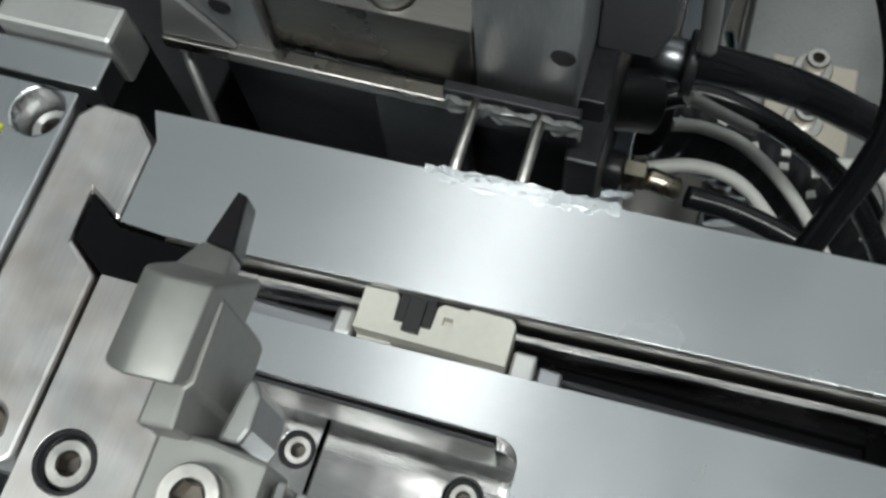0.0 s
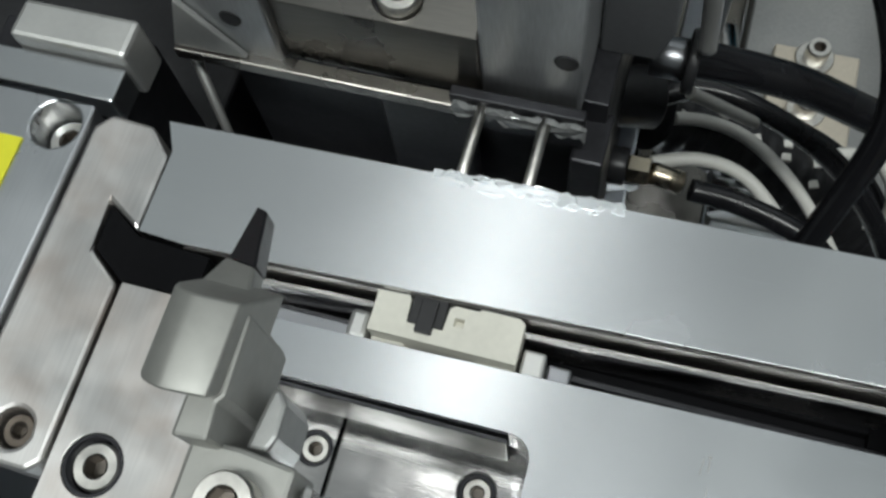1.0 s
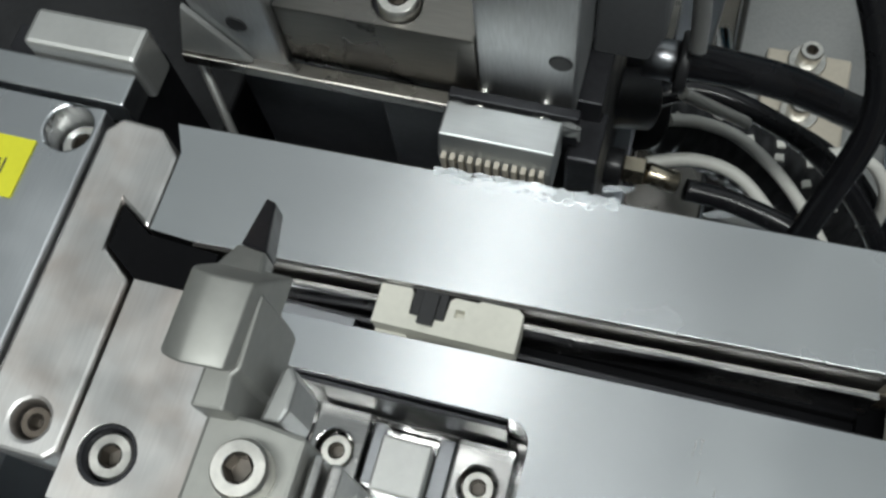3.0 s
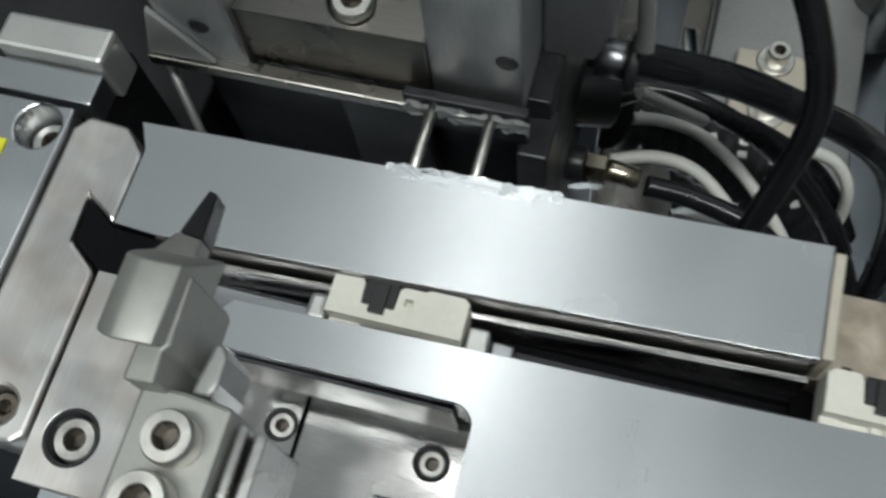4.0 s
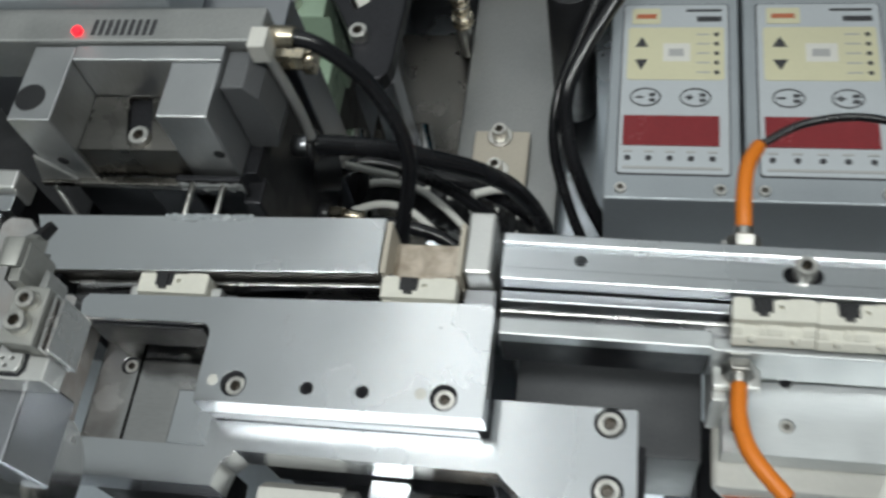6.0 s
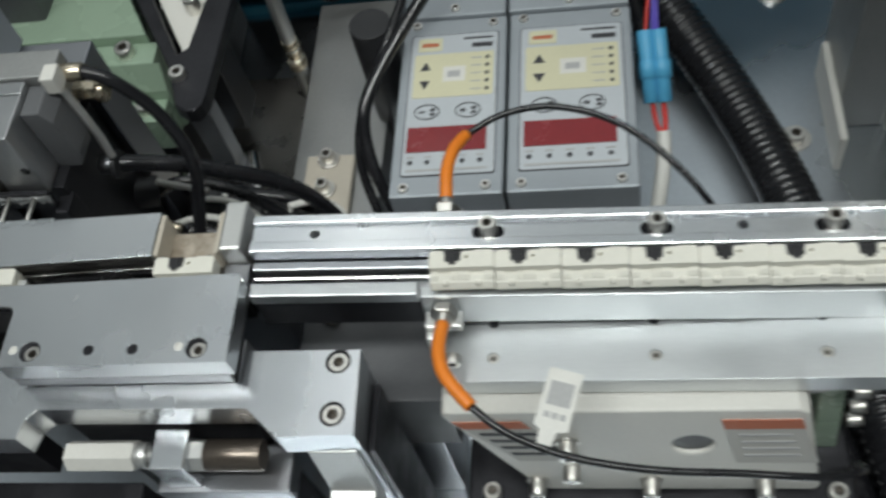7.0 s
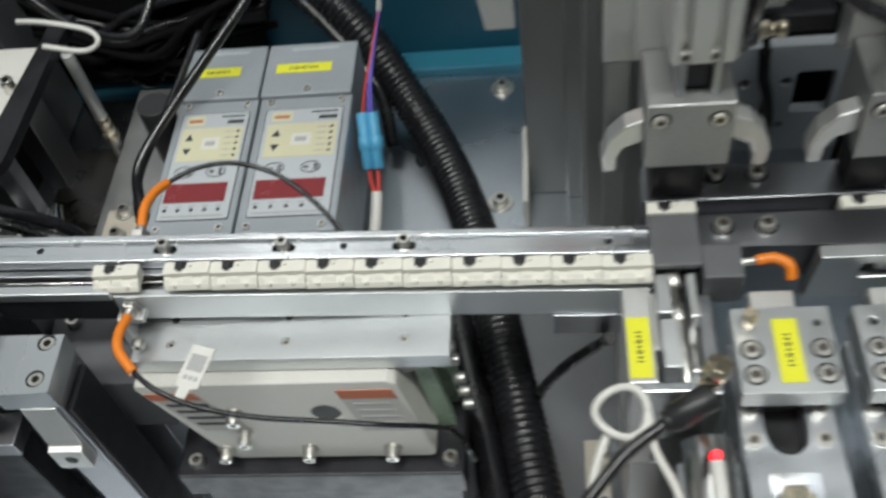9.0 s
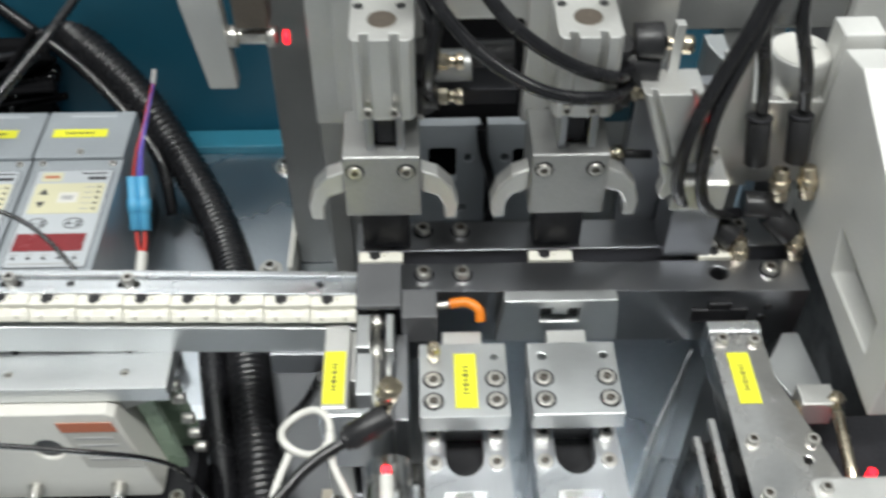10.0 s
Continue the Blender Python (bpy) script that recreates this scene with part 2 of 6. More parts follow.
def thing(name, loc, label, category, group="", kind=""):
    ob = new(name)
    ob.empty_display_size = 0.01
    ob.location = Vector(loc) * S
    ob["at"] = [c * S for c in loc]
    return tagged(ob, label, category, group, kind)


def root_of(ob):
    while ob.parent is not None:
        ob = ob.parent
    return ob


def finish(name, bm, material, bevel=0.0):
    bmesh.ops.recalc_face_normals(bm, faces=bm.faces)
    me = bpy.data.meshes.new(name)
    bm.to_mesh(me)
    bm.free()
    me.materials.append(material)
    ob = new(name, me)
    if bevel:
        mod = ob.modifiers.new("edge", "BEVEL")
        mod.width, mod.segments, mod.limit_method, mod.angle_limit = bevel * S, 2, "ANGLE", radians(40)
        mod.use_clamp_overlap = True
    return ob


def part(name, bm, material, parent, label="", bevel=0.0):
    """One mesh, drawn in world millimetres, under a thing or a part."""
    o = Vector(root_of(parent)["at"])
    for v in bm.verts:
        v.co -= o
    ob = finish(name, bm, material, bevel)
    ob.parent = parent
    if label:
        ob["label"] = label
    return ob


def solo(name, bm, material, label, category, bevel=0.0, group="", kind=""):
    """A thing that is one mesh."""
    return tagged(finish(name, bm, material, bevel), label, category, group, kind)


def P(name, parent, material, bevel, *shapes, label=""):
    """A part made of boxes, each (x0, x1, y0, y1, z0, z1)."""
    bm = bmesh.new()
    for s in shapes:
        box(bm, *s)
    return part(name, bm, material, parent, label, bevel)


SCREWS = {}


def screw(parent, x, y, z, r=2.75, h=None, d=(0, 0, 1), material=None, name="screw"):
    """A socket-head cap screw; (x, y, z) is the foot of its head."""
    h = h or 1.1 * r
    material = material or SCREW
    key = (round(r, 2), round(h, 2), material.name)
    if key not in SCREWS:
        bm = bmesh.new()
        lathe(bm, [(r * 0.96, -0.4), (r, 0.0), (r, h * 0.82), (r * 0.9, h), (r * 0.53, h)], (0, 0, 0), (0, 0, 1), 20)
        six = [[bm.verts.new((r * k * S * math.cos(math.pi * i / 3), r * k * S * math.sin(math.pi * i / 3), z0 * S)) for i in range(6)] for k, z0 in ((0.53, h), (0.47, h * 0.95), (0.46, h * 0.3))]
        for a, b in zip(six, six[1:]):
            for i in range(6):
                bm.faces.new((a[i], a[(i + 1) % 6], b[(i + 1) % 6], b[i])).material_index = 1
        bm.faces.new(six[-1]).material_index = 1
        bmesh.ops.recalc_face_normals(bm, faces=bm.faces)
        me = bpy.data.meshes.new("screw")
        bm.to_mesh(me)
        bm.free()
        me.materials.append(material)
        me.materials.append(SOCKET)
        SCREWS[key] = me
    ob = new(name, SCREWS[key])
    ob.parent = parent
    ob.matrix_local = Matrix.Translation(Vector((x, y, z)) * S - Vector(root_of(parent)["at"])) @ basis(d).to_4x4() @ Matrix.Rotation(((x * 13 + y * 7) % 60) * math.pi / 180, 4, "Z")
    return ob


def recess_shade(parent, x, y, z0, z1, r, d=(0, 0, 1), height=None):
    """A black liner or ring from z0 up to z1 along d, for a counterbore's shade."""
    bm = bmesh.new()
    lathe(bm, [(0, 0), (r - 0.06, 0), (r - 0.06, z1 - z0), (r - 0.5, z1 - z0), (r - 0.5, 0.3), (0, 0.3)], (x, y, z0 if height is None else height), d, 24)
    part("recess_shade", bm, BLACKOX, parent, "black liner for a counterbore's shade")


def rail_z(x):
    return 139.5 - 0.035 * (x - 65)


# ---- the hall round the machine ----
def structure(name, m, label, bevel, *shapes):
    bm = bmesh.new()
    for s in shapes:
        box(bm, *s)
    return solo(name, bm, m, label, name.split("_")[0], bevel, kind="structure")


structure("floor", CONC, "grey concrete floor of the factory hall", 0, (-3500, 4000, -3500, 3500, -960, -900))
structure("ceiling", CEIL, "pale painted hall ceiling with lamps", 0, (-3500, 4000, -3500, 3500, 2300, 2360))
structure("wall_north", WALLP, "plain grey wall of the factory hall", 0, (-3500, 4000, 3500, 3560, -900, 2300))
structure("wall_south", WALLP, "plain grey wall of the factory hall", 0, (-3500, 4000, -3560, -3500, -900, 2300))
structure("wall_west", WALLP, "plain grey wall of the factory hall", 0, (-3560, -3500, -3560, 3560, -900, 2300))
structure("wall_east", WALLP, "plain grey wall of the factory hall", 0, (4000, 4060, -3560, 3560, -900, 2300))
structure("machine_cabinet", TEAL, "teal painted steel cabinet under the machine", 2, (-420, 900, -420, 345, -900, -40))
structure("base_plate", BASE, "ground steel base plate of the machine", 1, (-400, 880, -400, 306, -40, -20))
structure("back_panel", TEAL, "dark teal painted steel panel behind the machine", 1, (-400, 880, 326, 345, -40, 125))
structure("back_ledge", TEAL2, "light teal painted ledge along the back panel", 1, (-400, 880, 306.5, 325.5, -40, -14))


# ---- small repeated pieces ----
def label_plate(x0, x1, y0, y1, z, bars, label="yellow paper label with small dark print", along="x", m=YELLOW):
    """A paper label lying on a face, with bars for its print."""
    t = thing("label_sticker", ((x0 + x1) / 2, (y0 + y1) / 2, z), label, "label")
    bm = bmesh.new()
    box(bm, x0, x1, y0, y1, z, z + 0.25)
    part("paper", bm, m, t)
    bm = bmesh.new()
    w, h = x1 - x0, y1 - y0
    for i in range(bars):
        c = 0.24 + 0.52 * (i + 0.5) / bars
        for k, (lo, hi) in enumerate(((0.36, 0.64), (0.40, 0.60), (0.36, 0.62))):
            o = c + (k - 1) * 0.13 / bars * 1.6
            if along == "x":
                box(bm, x0 + w * (o - 0.012), x0 + w * (o + 0.012), y0 + h * lo, y0 + h * hi, z + 0.25, z + 0.3)
            else:
                box(bm, x0 + w * lo, x0 + w * hi, y0 + h * (o - 0.011), y0 + h * (o + 0.011), z + 0.25, z + 0.3)
        if along == "x":
            box(bm, x0 + w * (c - 0.03), x0 + w * (c + 0.03), y0 + h * 0.47, y0 + h * 0.52, z + 0.25, z + 0.3)
        else:
            box(bm, x0 + w * 0.47, x0 + w * 0.52, y0 + h * (c - 0.03), y0 + h * (c + 0.03), z + 0.25, z + 0.3)
    part("print", bm, INK, t)
    return t


CONN = {}


def connector(x, y, z, label, group, skirt=False):
    """An ivory plastic connector housing; (x, y, z) is its left back top corner."""
    if not CONN:
        bm = bmesh.new()
        outline = [(0, -6), (19.4, -6), (19.4, -0.6), (18.6, 0), (13.6, 0), (13.3, -0.35), (10.2, -0.35), (9.6, -0.9), (9.4, -3.9), (4.7, -3.9), (4.5, -0.9), (4.0, 0), (0.9, 0), (0, -0.6)]
        prism(bm, outline, -1.6, 0, holes=[[(10.6, -1.9), (11.8, -1.9), (11.8, -3.0), (10.6, -3.0)]])
        prism(bm, [(0.1, -6), (19.3, -6), (19.3, -0.3), (0.1, -0.3)], -6.4, -1.6)
        for a, b in ((0.15, 4.6), (14.2, 19.2)):
            prism(bm, [(-7.1, -3.4), (-6, -3.0), (-6, -6.4), (-7.1, -6.4)], a, b, "x")
        CONN["body"] = (bm, IVORY, 0.25)
        bm = bmesh.new()
        box(bm, 4.75, 9.35, -3.85, -0.2, -1.7, 0.15)
        box(bm, 6.0, 8.2, -5.0, -0.6, -2.4, 0.75)
        for a, b in ((1.6, 2.8), (16.9, 18.1)):
            box(bm, a, b, 0.0, 0.45, -1.6, -0.15)
        CONN["insert"] = (bm, BLACKP, 0.12)
        bm = bmesh.new()
        lathe(bm, [(0.0, 1.3), (0.6, 1.15), (0.85, 0.7), (0.85, -1.3)], (0, -7.0, -4.9), (0, -1, 0.35), 12)
        CONN["peg"] = (bm, IVORY, 0)
        bm = bmesh.new()
        prism(bm, [(-5.8, -3.0), (-5.8, -6.6), (-10.0, -6.6), (-10.0, -6.0), (-8.8, -4.2), (-7.0, -3.2)], 0.02, 19.38, "x")
        for a, b in ((0.05, 2.6), (6.4, 7.6), (8.2, 12.0), (16.2, 19.35)):
            prism(bm, [(-5.7, -2.4), (-5.7, -5.6), (-8.4, -5.6), (-8.2, -3.6), (-7.0, -2.6)], a, b, "x")
        CONN["skirt"] = (bm, IVORY, 0.2)
        bm = bmesh.new()
        lathe(bm, [(0.0, 2.1), (0.6, 1.95), (0.9, 1.5), (0.9, -1.0)], (0, -8.8, -5.0), (0, -0.35, 1), 10)
        CONN["skirt_peg"] = (bm, IVORY, 0)
        bm = bmesh.new()
        lathe(bm, [(0.0, 0.4), (0.6, 0.32), (0.8, 0), (0.8, -0.6)], (0, -7.0, -4.6), (0, -1, 0), 10)
        CONN["stud"] = (bm, IVORY, 0)
        for k, (bm, m, b) in list(CONN.items()):
            bmesh.ops.recalc_face_normals(bm, faces=bm.faces)
            me = bpy.data.meshes.new(k)
            bm.to_mesh(me)
            bm.free()
            me.materials.append(m)
            CONN[k] = (me, b)
    t = thing("plastic_connector", (x, y, z), label, "connector", group)
    front = (("skirt", 0), ("skirt_peg", 4.8), ("skirt_peg", 14.6)) if skirt else (("peg", 4.8), ("peg", 14.6), ("stud", 1.9), ("stud", 17.4))
    for k, px in (("body", 0), ("insert", 0)) + front:
        me, b = CONN[k]
        ob = new(k, me)
        ob.parent = t
        ob.location = (px * S, 0, 0)
        if b:
            mod = ob.modifiers.new("edge", "BEVEL")
            mod.width, mod.segments, mod.limit_method = b * S, 2, "ANGLE"
    return t


def tube_thing(name, pts, r, m, label, category, seg=10, sub=8, **kw):
    bm = bmesh.new()
    sweep(bm, pts, r, seg, sub, **kw)
    return solo(name, bm, m, label, category)


# ---- left station ----
def left_station():
    t = thing("track_plate", (-15, 42, 120), "brushed aluminium back track plate with worn glue on its edge", "plate")
    bm = bmesh.new()
    prism(bm, [(-64.2, 33.4), (-64.2, 45.6), (-66.4, 50.1), (34.6, 52.6), (34.6, 36.4), (-58, 33.0)], 128, 140)
    part("plate", bm, ALU, t, bevel=0.15)
    g = thing("glue_bead", (-15, 51, 140), "clear hardened glue smeared along a plate edge", "glue")
    bm = bmesh.new()
    rnd = random.Random(4)
    top, low = [], []
    for i in range(34):
        x = -28 + i * 0.78
        top.append((x, 52.0 + 0.024 * (x + 15) + rnd.uniform(-0.3, 0.2)))
        low.append((x, 51.2 + 0.024 * (x + 15) - 0.5 * (i > 14) + rnd.uniform(-0.7, 0.4)))
    prism(bm, top + low[::-1], 139.9, 140.06)
    for i in range(10):
        x, w = -25 + i * 2.3 + rnd.uniform(-1, 1), rnd.uniform(0.6, 1.8)
        y = 50.6 + 0.024 * (x + 15) + rnd.uniform(-0.8, 0.5)
        prism(bm, [(x - w, y), (x, y + rnd.uniform(0.1, 0.4)), (x + w, y + 0.05), (x + 0.3 * w, y - rnd.uniform(0.2, 0.5))], 139.9, 140.14)
    for v in bm.verts:
        v.co.z += rnd.uniform(-0.03, 0.03) * S
    tagged(part("bead", bm, GLUE, g), kind="stuff")

    t = thing("slide_rail", (-10, 31, 118), "polished steel slide rail in the slot between the plates", "rail")
    bm = bmesh.new()
    prism(bm, [(-53.4, 31.3), (34.4, 34.4), (34.4, 35.4), (-53.4, 32.3)], 128, 135.6)
    part("ridge", bm, STEEL, t, bevel=0.15)
    # rail blackened: below the ridge the slot lies in shade
    P("rail", t, BLACKOX, 0.2, (-53.4, 64, 30.6, 31.5, 124, 129.0))
    # added strip: the plate's front face in shade, put into a dark colour
    bm = bmesh.new()
    prism(bm, [(-57.6, 32.66), (34.4, 36.05), (34.4, 36.3), (-57.6, 32.92)], 128.2, 139.3)
    part("edge_shade_strip", bm, EDGE_SHADE, t, "dark strip for the plate edge's shade")
    P("left_floor", t, DARKST, 0.2, (-53, -34.5, 26.8, 30.4, 126.2, 131))
    # black floors and bed carry the slot's deep shade in their colour
    P("groove_shade", t, MATTE, 0.2, (-64, 64.4, 25, 31.3, 118, 126.0))
    P("gap_shade", t, MATTE, 0.1, (-53.4, 34, 31.7, 33.4, 118, 126.2), (34.3, 56.3, 31.7, 36.3, 118, 126.2))
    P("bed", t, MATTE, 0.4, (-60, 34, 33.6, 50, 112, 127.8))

    t = thing("front_plate", (10, 14, 120), "brushed aluminium front plate with a rounded pocket and two screws", "plate")
    bm = bmesh.new()
    arc = [(-9.5 + 3 * math.cos(a), 16.8 + 3 * math.sin(a)) for a in [math.pi / 2 * i / 6 for i in range(7)]]
    lead = [(-40.5, 19.6), (-42.6, 19.9), (-44, 21.2), (-44.2, 24.6), (-42.8, 26.4)]
    cb = [(3, 4, 3.4), (56, 4, 3.4), (22, 4, 1.7), (36, 4, 1.7)]
    prism(bm, [(64.8, 28.9), (65.8, 27.6), (65.8, -0.6), (-6.5, -1.0)] + arc + lead, 131.5, 140, holes=[disc(x, y, r) for x, y, r in cb])
    plate = part("plate", bm, ALU, t, bevel=0.35)
    P("under_plate", t, DARKST, 0.3, (-6, 64, -1.0, 27, 126.4, 131.2))
    for x in (22, 36):
        recess_shade(plate, x, 4, 134, 139.6, 1.7)
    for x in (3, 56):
        recess_shade(plate, x, 4, 134, 139.7, 3.4)
        screw(plate, x, 4, 134.4, 2.7, 4.0)
    bm = bmesh.new()
    rnd = random.Random(8)
    for i in range(7):
        x, y = 14 + rnd.uniform(-2, 2), 18 + rnd.uniform(-4, 4)
        box(bm, x, x + 0.12, y, y + rnd.uniform(0.8, 2.6), 140.0, 140.03)
    box(bm, 52.8, 53.3, 21.8, 22.2, 140, 140.03)
    box(bm, 13.5, 13.9, 22.8, 23.1, 140, 140.03)
    tagged(part("scratch", bm, GREYINK, t, "fine dark scratches"), kind="stuff")
    for x in (-2.6, 50.4):
        bm = bmesh.new()
        lathe(bm, [(1.5, 0), (1.3, 0.12), (0.6, 0.2), (0, 0.22)], (x, 4.6, 140), (0, 0, 1), 14)
        part("paint_mark", bm, WHITEP, t, "white thread-lock paint dab")

    t = thing("pocket_floor", (-28, 8, 100), "polished steel pocket floor with two counterbored screws", "block")
    bm = bmesh.new()
    prism(bm, [(-46, -8), (-34.45, -8), (-34.45, 22), (-46, 22)], 110, 119, holes=[disc(-37.2, 14.7, 2.6)])
    a = part("floor_block", bm, STEEL, t, bevel=0.3)
    recess_shade(a, -37.2, 14.7, 115.0, 118.6, 2.6)
    screw(a, -37.2, 14.7, 115.4, 2.05, 3)
    bm = bmesh.new()
    prism(bm, [(-34.2, -8), (-6, -8), (-6, 22), (-34.2, 22)], 109, 118.4, holes=[disc(-13.4, 14.8, 2.6)])
    a = part("floor_block", bm, STEEL, t, bevel=0.3)
    recess_shade(a, -13.4, 14.8, 114.2, 117.8, 2.6)
    screw(a, -13.4, 14.8, 114.6, 2.05, 3)
    P("stop_block", t, ALU, 0.4, (-20, -7, -7, 8, 118.6, 121.5))
    P("dark_wall", t, BLACKOX, 0.2, (-46, -6, 22.2, 24.8, 108, 131))
    # added black strip: shade on the pocket wall below the plate's edge
    P("wall_shade", t, BLACKOX, 0.1, (-42.4, -9.8, 18.9, 19.5, 125, 137.2))

    # guide strips across the left end
    t = thing("guide_strips", (-66, 25, 110), "worn polished steel guide strips with socket screws", "guide")
    bm = bmesh.new()
    prism(bm, [(-77, 3), (-75.5, 0), (-66, 0), (-64.6, 1.5), (-64.6, 25.9), (-69.7, 29.7), (-70.0, 36.8), (-64.6, 33.4), (-64.6, 45), (-68.5, 49), (-75, 49.4), (-77, 47)], 122, 139.6, holes=[disc(-69.8, 4.6, 2.6)])
    a = part("strip", bm, WORN, t, bevel=0.7)
    screw(a, -69.8, 4.6, 134.6, 2.2, 3.2, material=BROWNM)
    bm = bmesh.new()
    prism(bm, [(-64.2, -4), (-47.2, -4), (-47.2, 25.2), (-48.4, 26.4), (-64.2, 26.4)], 122, 138.6, holes=[disc(-58.4, 3.0, 4.0)])
    a = part("strip", bm, WORN, t, bevel=0.8)
    recess_shade(a, -58.4, 3.0, 133.2, 138.3, 4.0)
    screw(a, -58.4, 3.0, 133.6, 3.1, 4.0)
    # black sheet below the gap stands for its shaded depth
    P("gap_shade", t, BLACKOX, 0.2, (-78, -47, 20, 38, 108, 121.5))
    # added black filler: the open notch's shade, put into a solid
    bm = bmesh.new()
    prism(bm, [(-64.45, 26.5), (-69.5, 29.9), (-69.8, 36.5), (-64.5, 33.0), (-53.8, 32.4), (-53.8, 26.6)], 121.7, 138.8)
    part("notch_shade", bm, MATTE, t, "black filler for the notch's shade")

    t = thing("side_plate", (-90, 28, 110), "brushed aluminium side plate with a yellow label and deep screw", "plate")
    bm = bmesh.new()
    prism(bm, [(-120, -40), (-77.4, -40), (-77.4, 49.6), (-120, 49.6)], 128, 140.4, holes=[disc(-82, 45.6, 3.7)])
    a = part("plate", bm, ALU_Y, t, bevel=0.4)
    screw(a, -82, 45.6, 131.5, 3.3, 4)
    P("under_block", t, DARKST, 0.4, (-118, -80, -38, 44, 100, 127.6))
    label_plate(-98, -85.6, 33, 42.4, 140.45, 3, "yellow paper label on a brushed plate")

    t = thing("stop_block", (-84, 57, 120), "pale aluminium stop block on a thin steel ledge", "block")
    P("block", t, ANO, 0.8, (-94, -75.4, 57, 63.4, 132, 142.5))
    P("ledge", t, ALU, 0.4, (-106, -75.8, 51.0, 56.6, 134, 139.8))
    P("foot", t, BLACKOX, 0.4, (-104, -78, 50.5, 66, -20, 131.8))

    # holding finger over the track
    t = thing("holding_finger", (-24, 0, 150), "grey machined holding finger with two socket screws", "clamp")
    bm = bmesh.new()
    prism(bm, [(-27.4, -8.6), (-19.4, -9.0), (-19.4, 4.0), (-23.6, 4.4), (-27.4, 4.3)], 184, 190.5)
    a = part("mount", bm, FINGER, t, bevel=0.4)
    screw(a, -22.9, 0.4, 190.4, 2.2, 2.6)
    screw(a, -23.2, -4.7, 190.4, 2.4, 3.0)
    bm = bmesh.new()
    under = Matrix(((1, 0, 0, 0), (0, 1, -0.45, 0.45 * 0.196), (0, 0, 1, 0), (0, 0, 0, 1)))
    arc = [(-27.6 + 3.8 * math.cos(radians(a)), 192.4 + 3.9 * math.sin(radians(a))) for a in range(180, 99, -10)]
    prism(bm, [(-31.4, 188.0)] + arc + [(-25.3, 195.6), (-25.2, 188.0)], 6.0, 12.8, "y", m=under)
    body = part("finger_body", bm, FINGER, t, bevel=0.25)
    for f in body.data.polygons:
        f.use_smooth = f.normal.y ** 2 < 0.1 and f.normal.x < 0.3
    bm = bmesh.new()
    prism(bm, [(-27.6, 3.6), (-25.0, 3.8), (-25.2, 6.4), (-24.8, 7.0), (-25.0, 12.6), (-25.6, 13.4), (-27.6, 13.4)], 183, 193.8)
    part("finger_cheek", bm, FINGER, t, bevel=0.3)
    bm = bmesh.new()
    prism(bm, [(-30.6, 182), (-30.4, 188), (-27.7, 188), (-27.7, 182)], 5.6, 9.8, "y", m=under)
    part("finger_heel", bm, GREYST, t, bevel=0.4)
    bm = bmesh.new()
    prism(bm, [(-24.3, 4.6), (-22.6, 4.8), (-22.2, 6.0), (-22.3, 8.4), (-23.0, 9.4), (-23.7, 9.4)], 180, 188)
    part("finger_stop", bm, GREYST, t, bevel=0.6)
    bm = bmesh.new()
    lean = Matrix(((1, 0, 0, 0), (0, 1, 0, 0), (0, -1.0, 1, 0.013), (0, 0, 0, 1)))
    prism(bm, [(-31.2, 13.0), (-26.0, 13.0), (-28.6, 18.2), (-31.4, 18.6)], 189.4, 192.4, m=lean)
    part("finger_tip", bm, FINGER, t, bevel=0.3)
    bm = bmesh.new()
    prism(bm, [(-31.3, 18.75), (-28.7, 18.35), (-32.4, 25.8), (-33.6, 26.2)], 189.0, 192.2, m=lean)
    part("tip_blade", bm, BLACKOX, t, "dark pointed blade", 0.2)
    P("side_strip", t, STEEL, 0.3, (-19.1, -18.2, -9, 3.2, 176, 189), (-17.9, -16.8, -9, 3.0, 176, 188))
    P("lower_plate", t, ANO, 0.4, (-33.6, -17.8, -14.6, -9.2, 178, 185.4))
    bm = bmesh.new()
    prism(bm, [(-29.9, -12.6), (-29.0, -14.0), (-23.4, -14.0), (-22.3, -12.6), (-22.3, -9.0), (-29.9, -9.0)], 185.4, 185.7)
    part("insert_groove", bm, BLACKOX, t)
    bm = bmesh.new()
    prism(bm, [(-29.3, -12.2), (-28.6, -13.4), (-23.8, -13.4), (-22.9, -12.2), (-22.9, -9.4), (-29.3, -9.4)], 185.7, 187, holes=[disc(-27.3, -10.6, 0.45, 10), disc(-25.0, -10.6, 0.45, 10), disc(-26.2, -12.2, 0.45, 10)])
    part("plug_insert", bm, ANO, t, bevel=0.15)
    P("support_arm", t, DARKST, 0.6, (-34, -26, -30, -9.5, 158, 177.6))
    P("column", t, DARKST, 0.6, (-62, -40, -40, -28, -20, 150))
    bm = bmesh.new()
    rod(bm, (-66, -24, 150), (-31, -24, 150), 13, 32)
    part("round_boss", bm, STEEL, t)


left_station()


def jaws():
    """The two light jaws that hold the connector in the slot."""
    t = thing("connector_jaws", (-20, 28, 126), "pale aluminium jaws on both sides of a connector", "jaw")
    bm = bmesh.new()
    box(bm, -33.6, -30.9, 27.2, 31.2, 127, 137)
    part("jaw", bm, ANO, t, bevel=0.7)
    bm = bmesh.new()
    box(bm, -10.6, -7.6, 27.6, 31.2, 127, 137)
    part("jaw", bm, ANO, t, bevel=0.4)
    P("jaw_foot", t, DARKST, 0.4, (-7.4, -4.2, 27.6, 30.8, 127, 134))
    return t


JAWS = jaws()


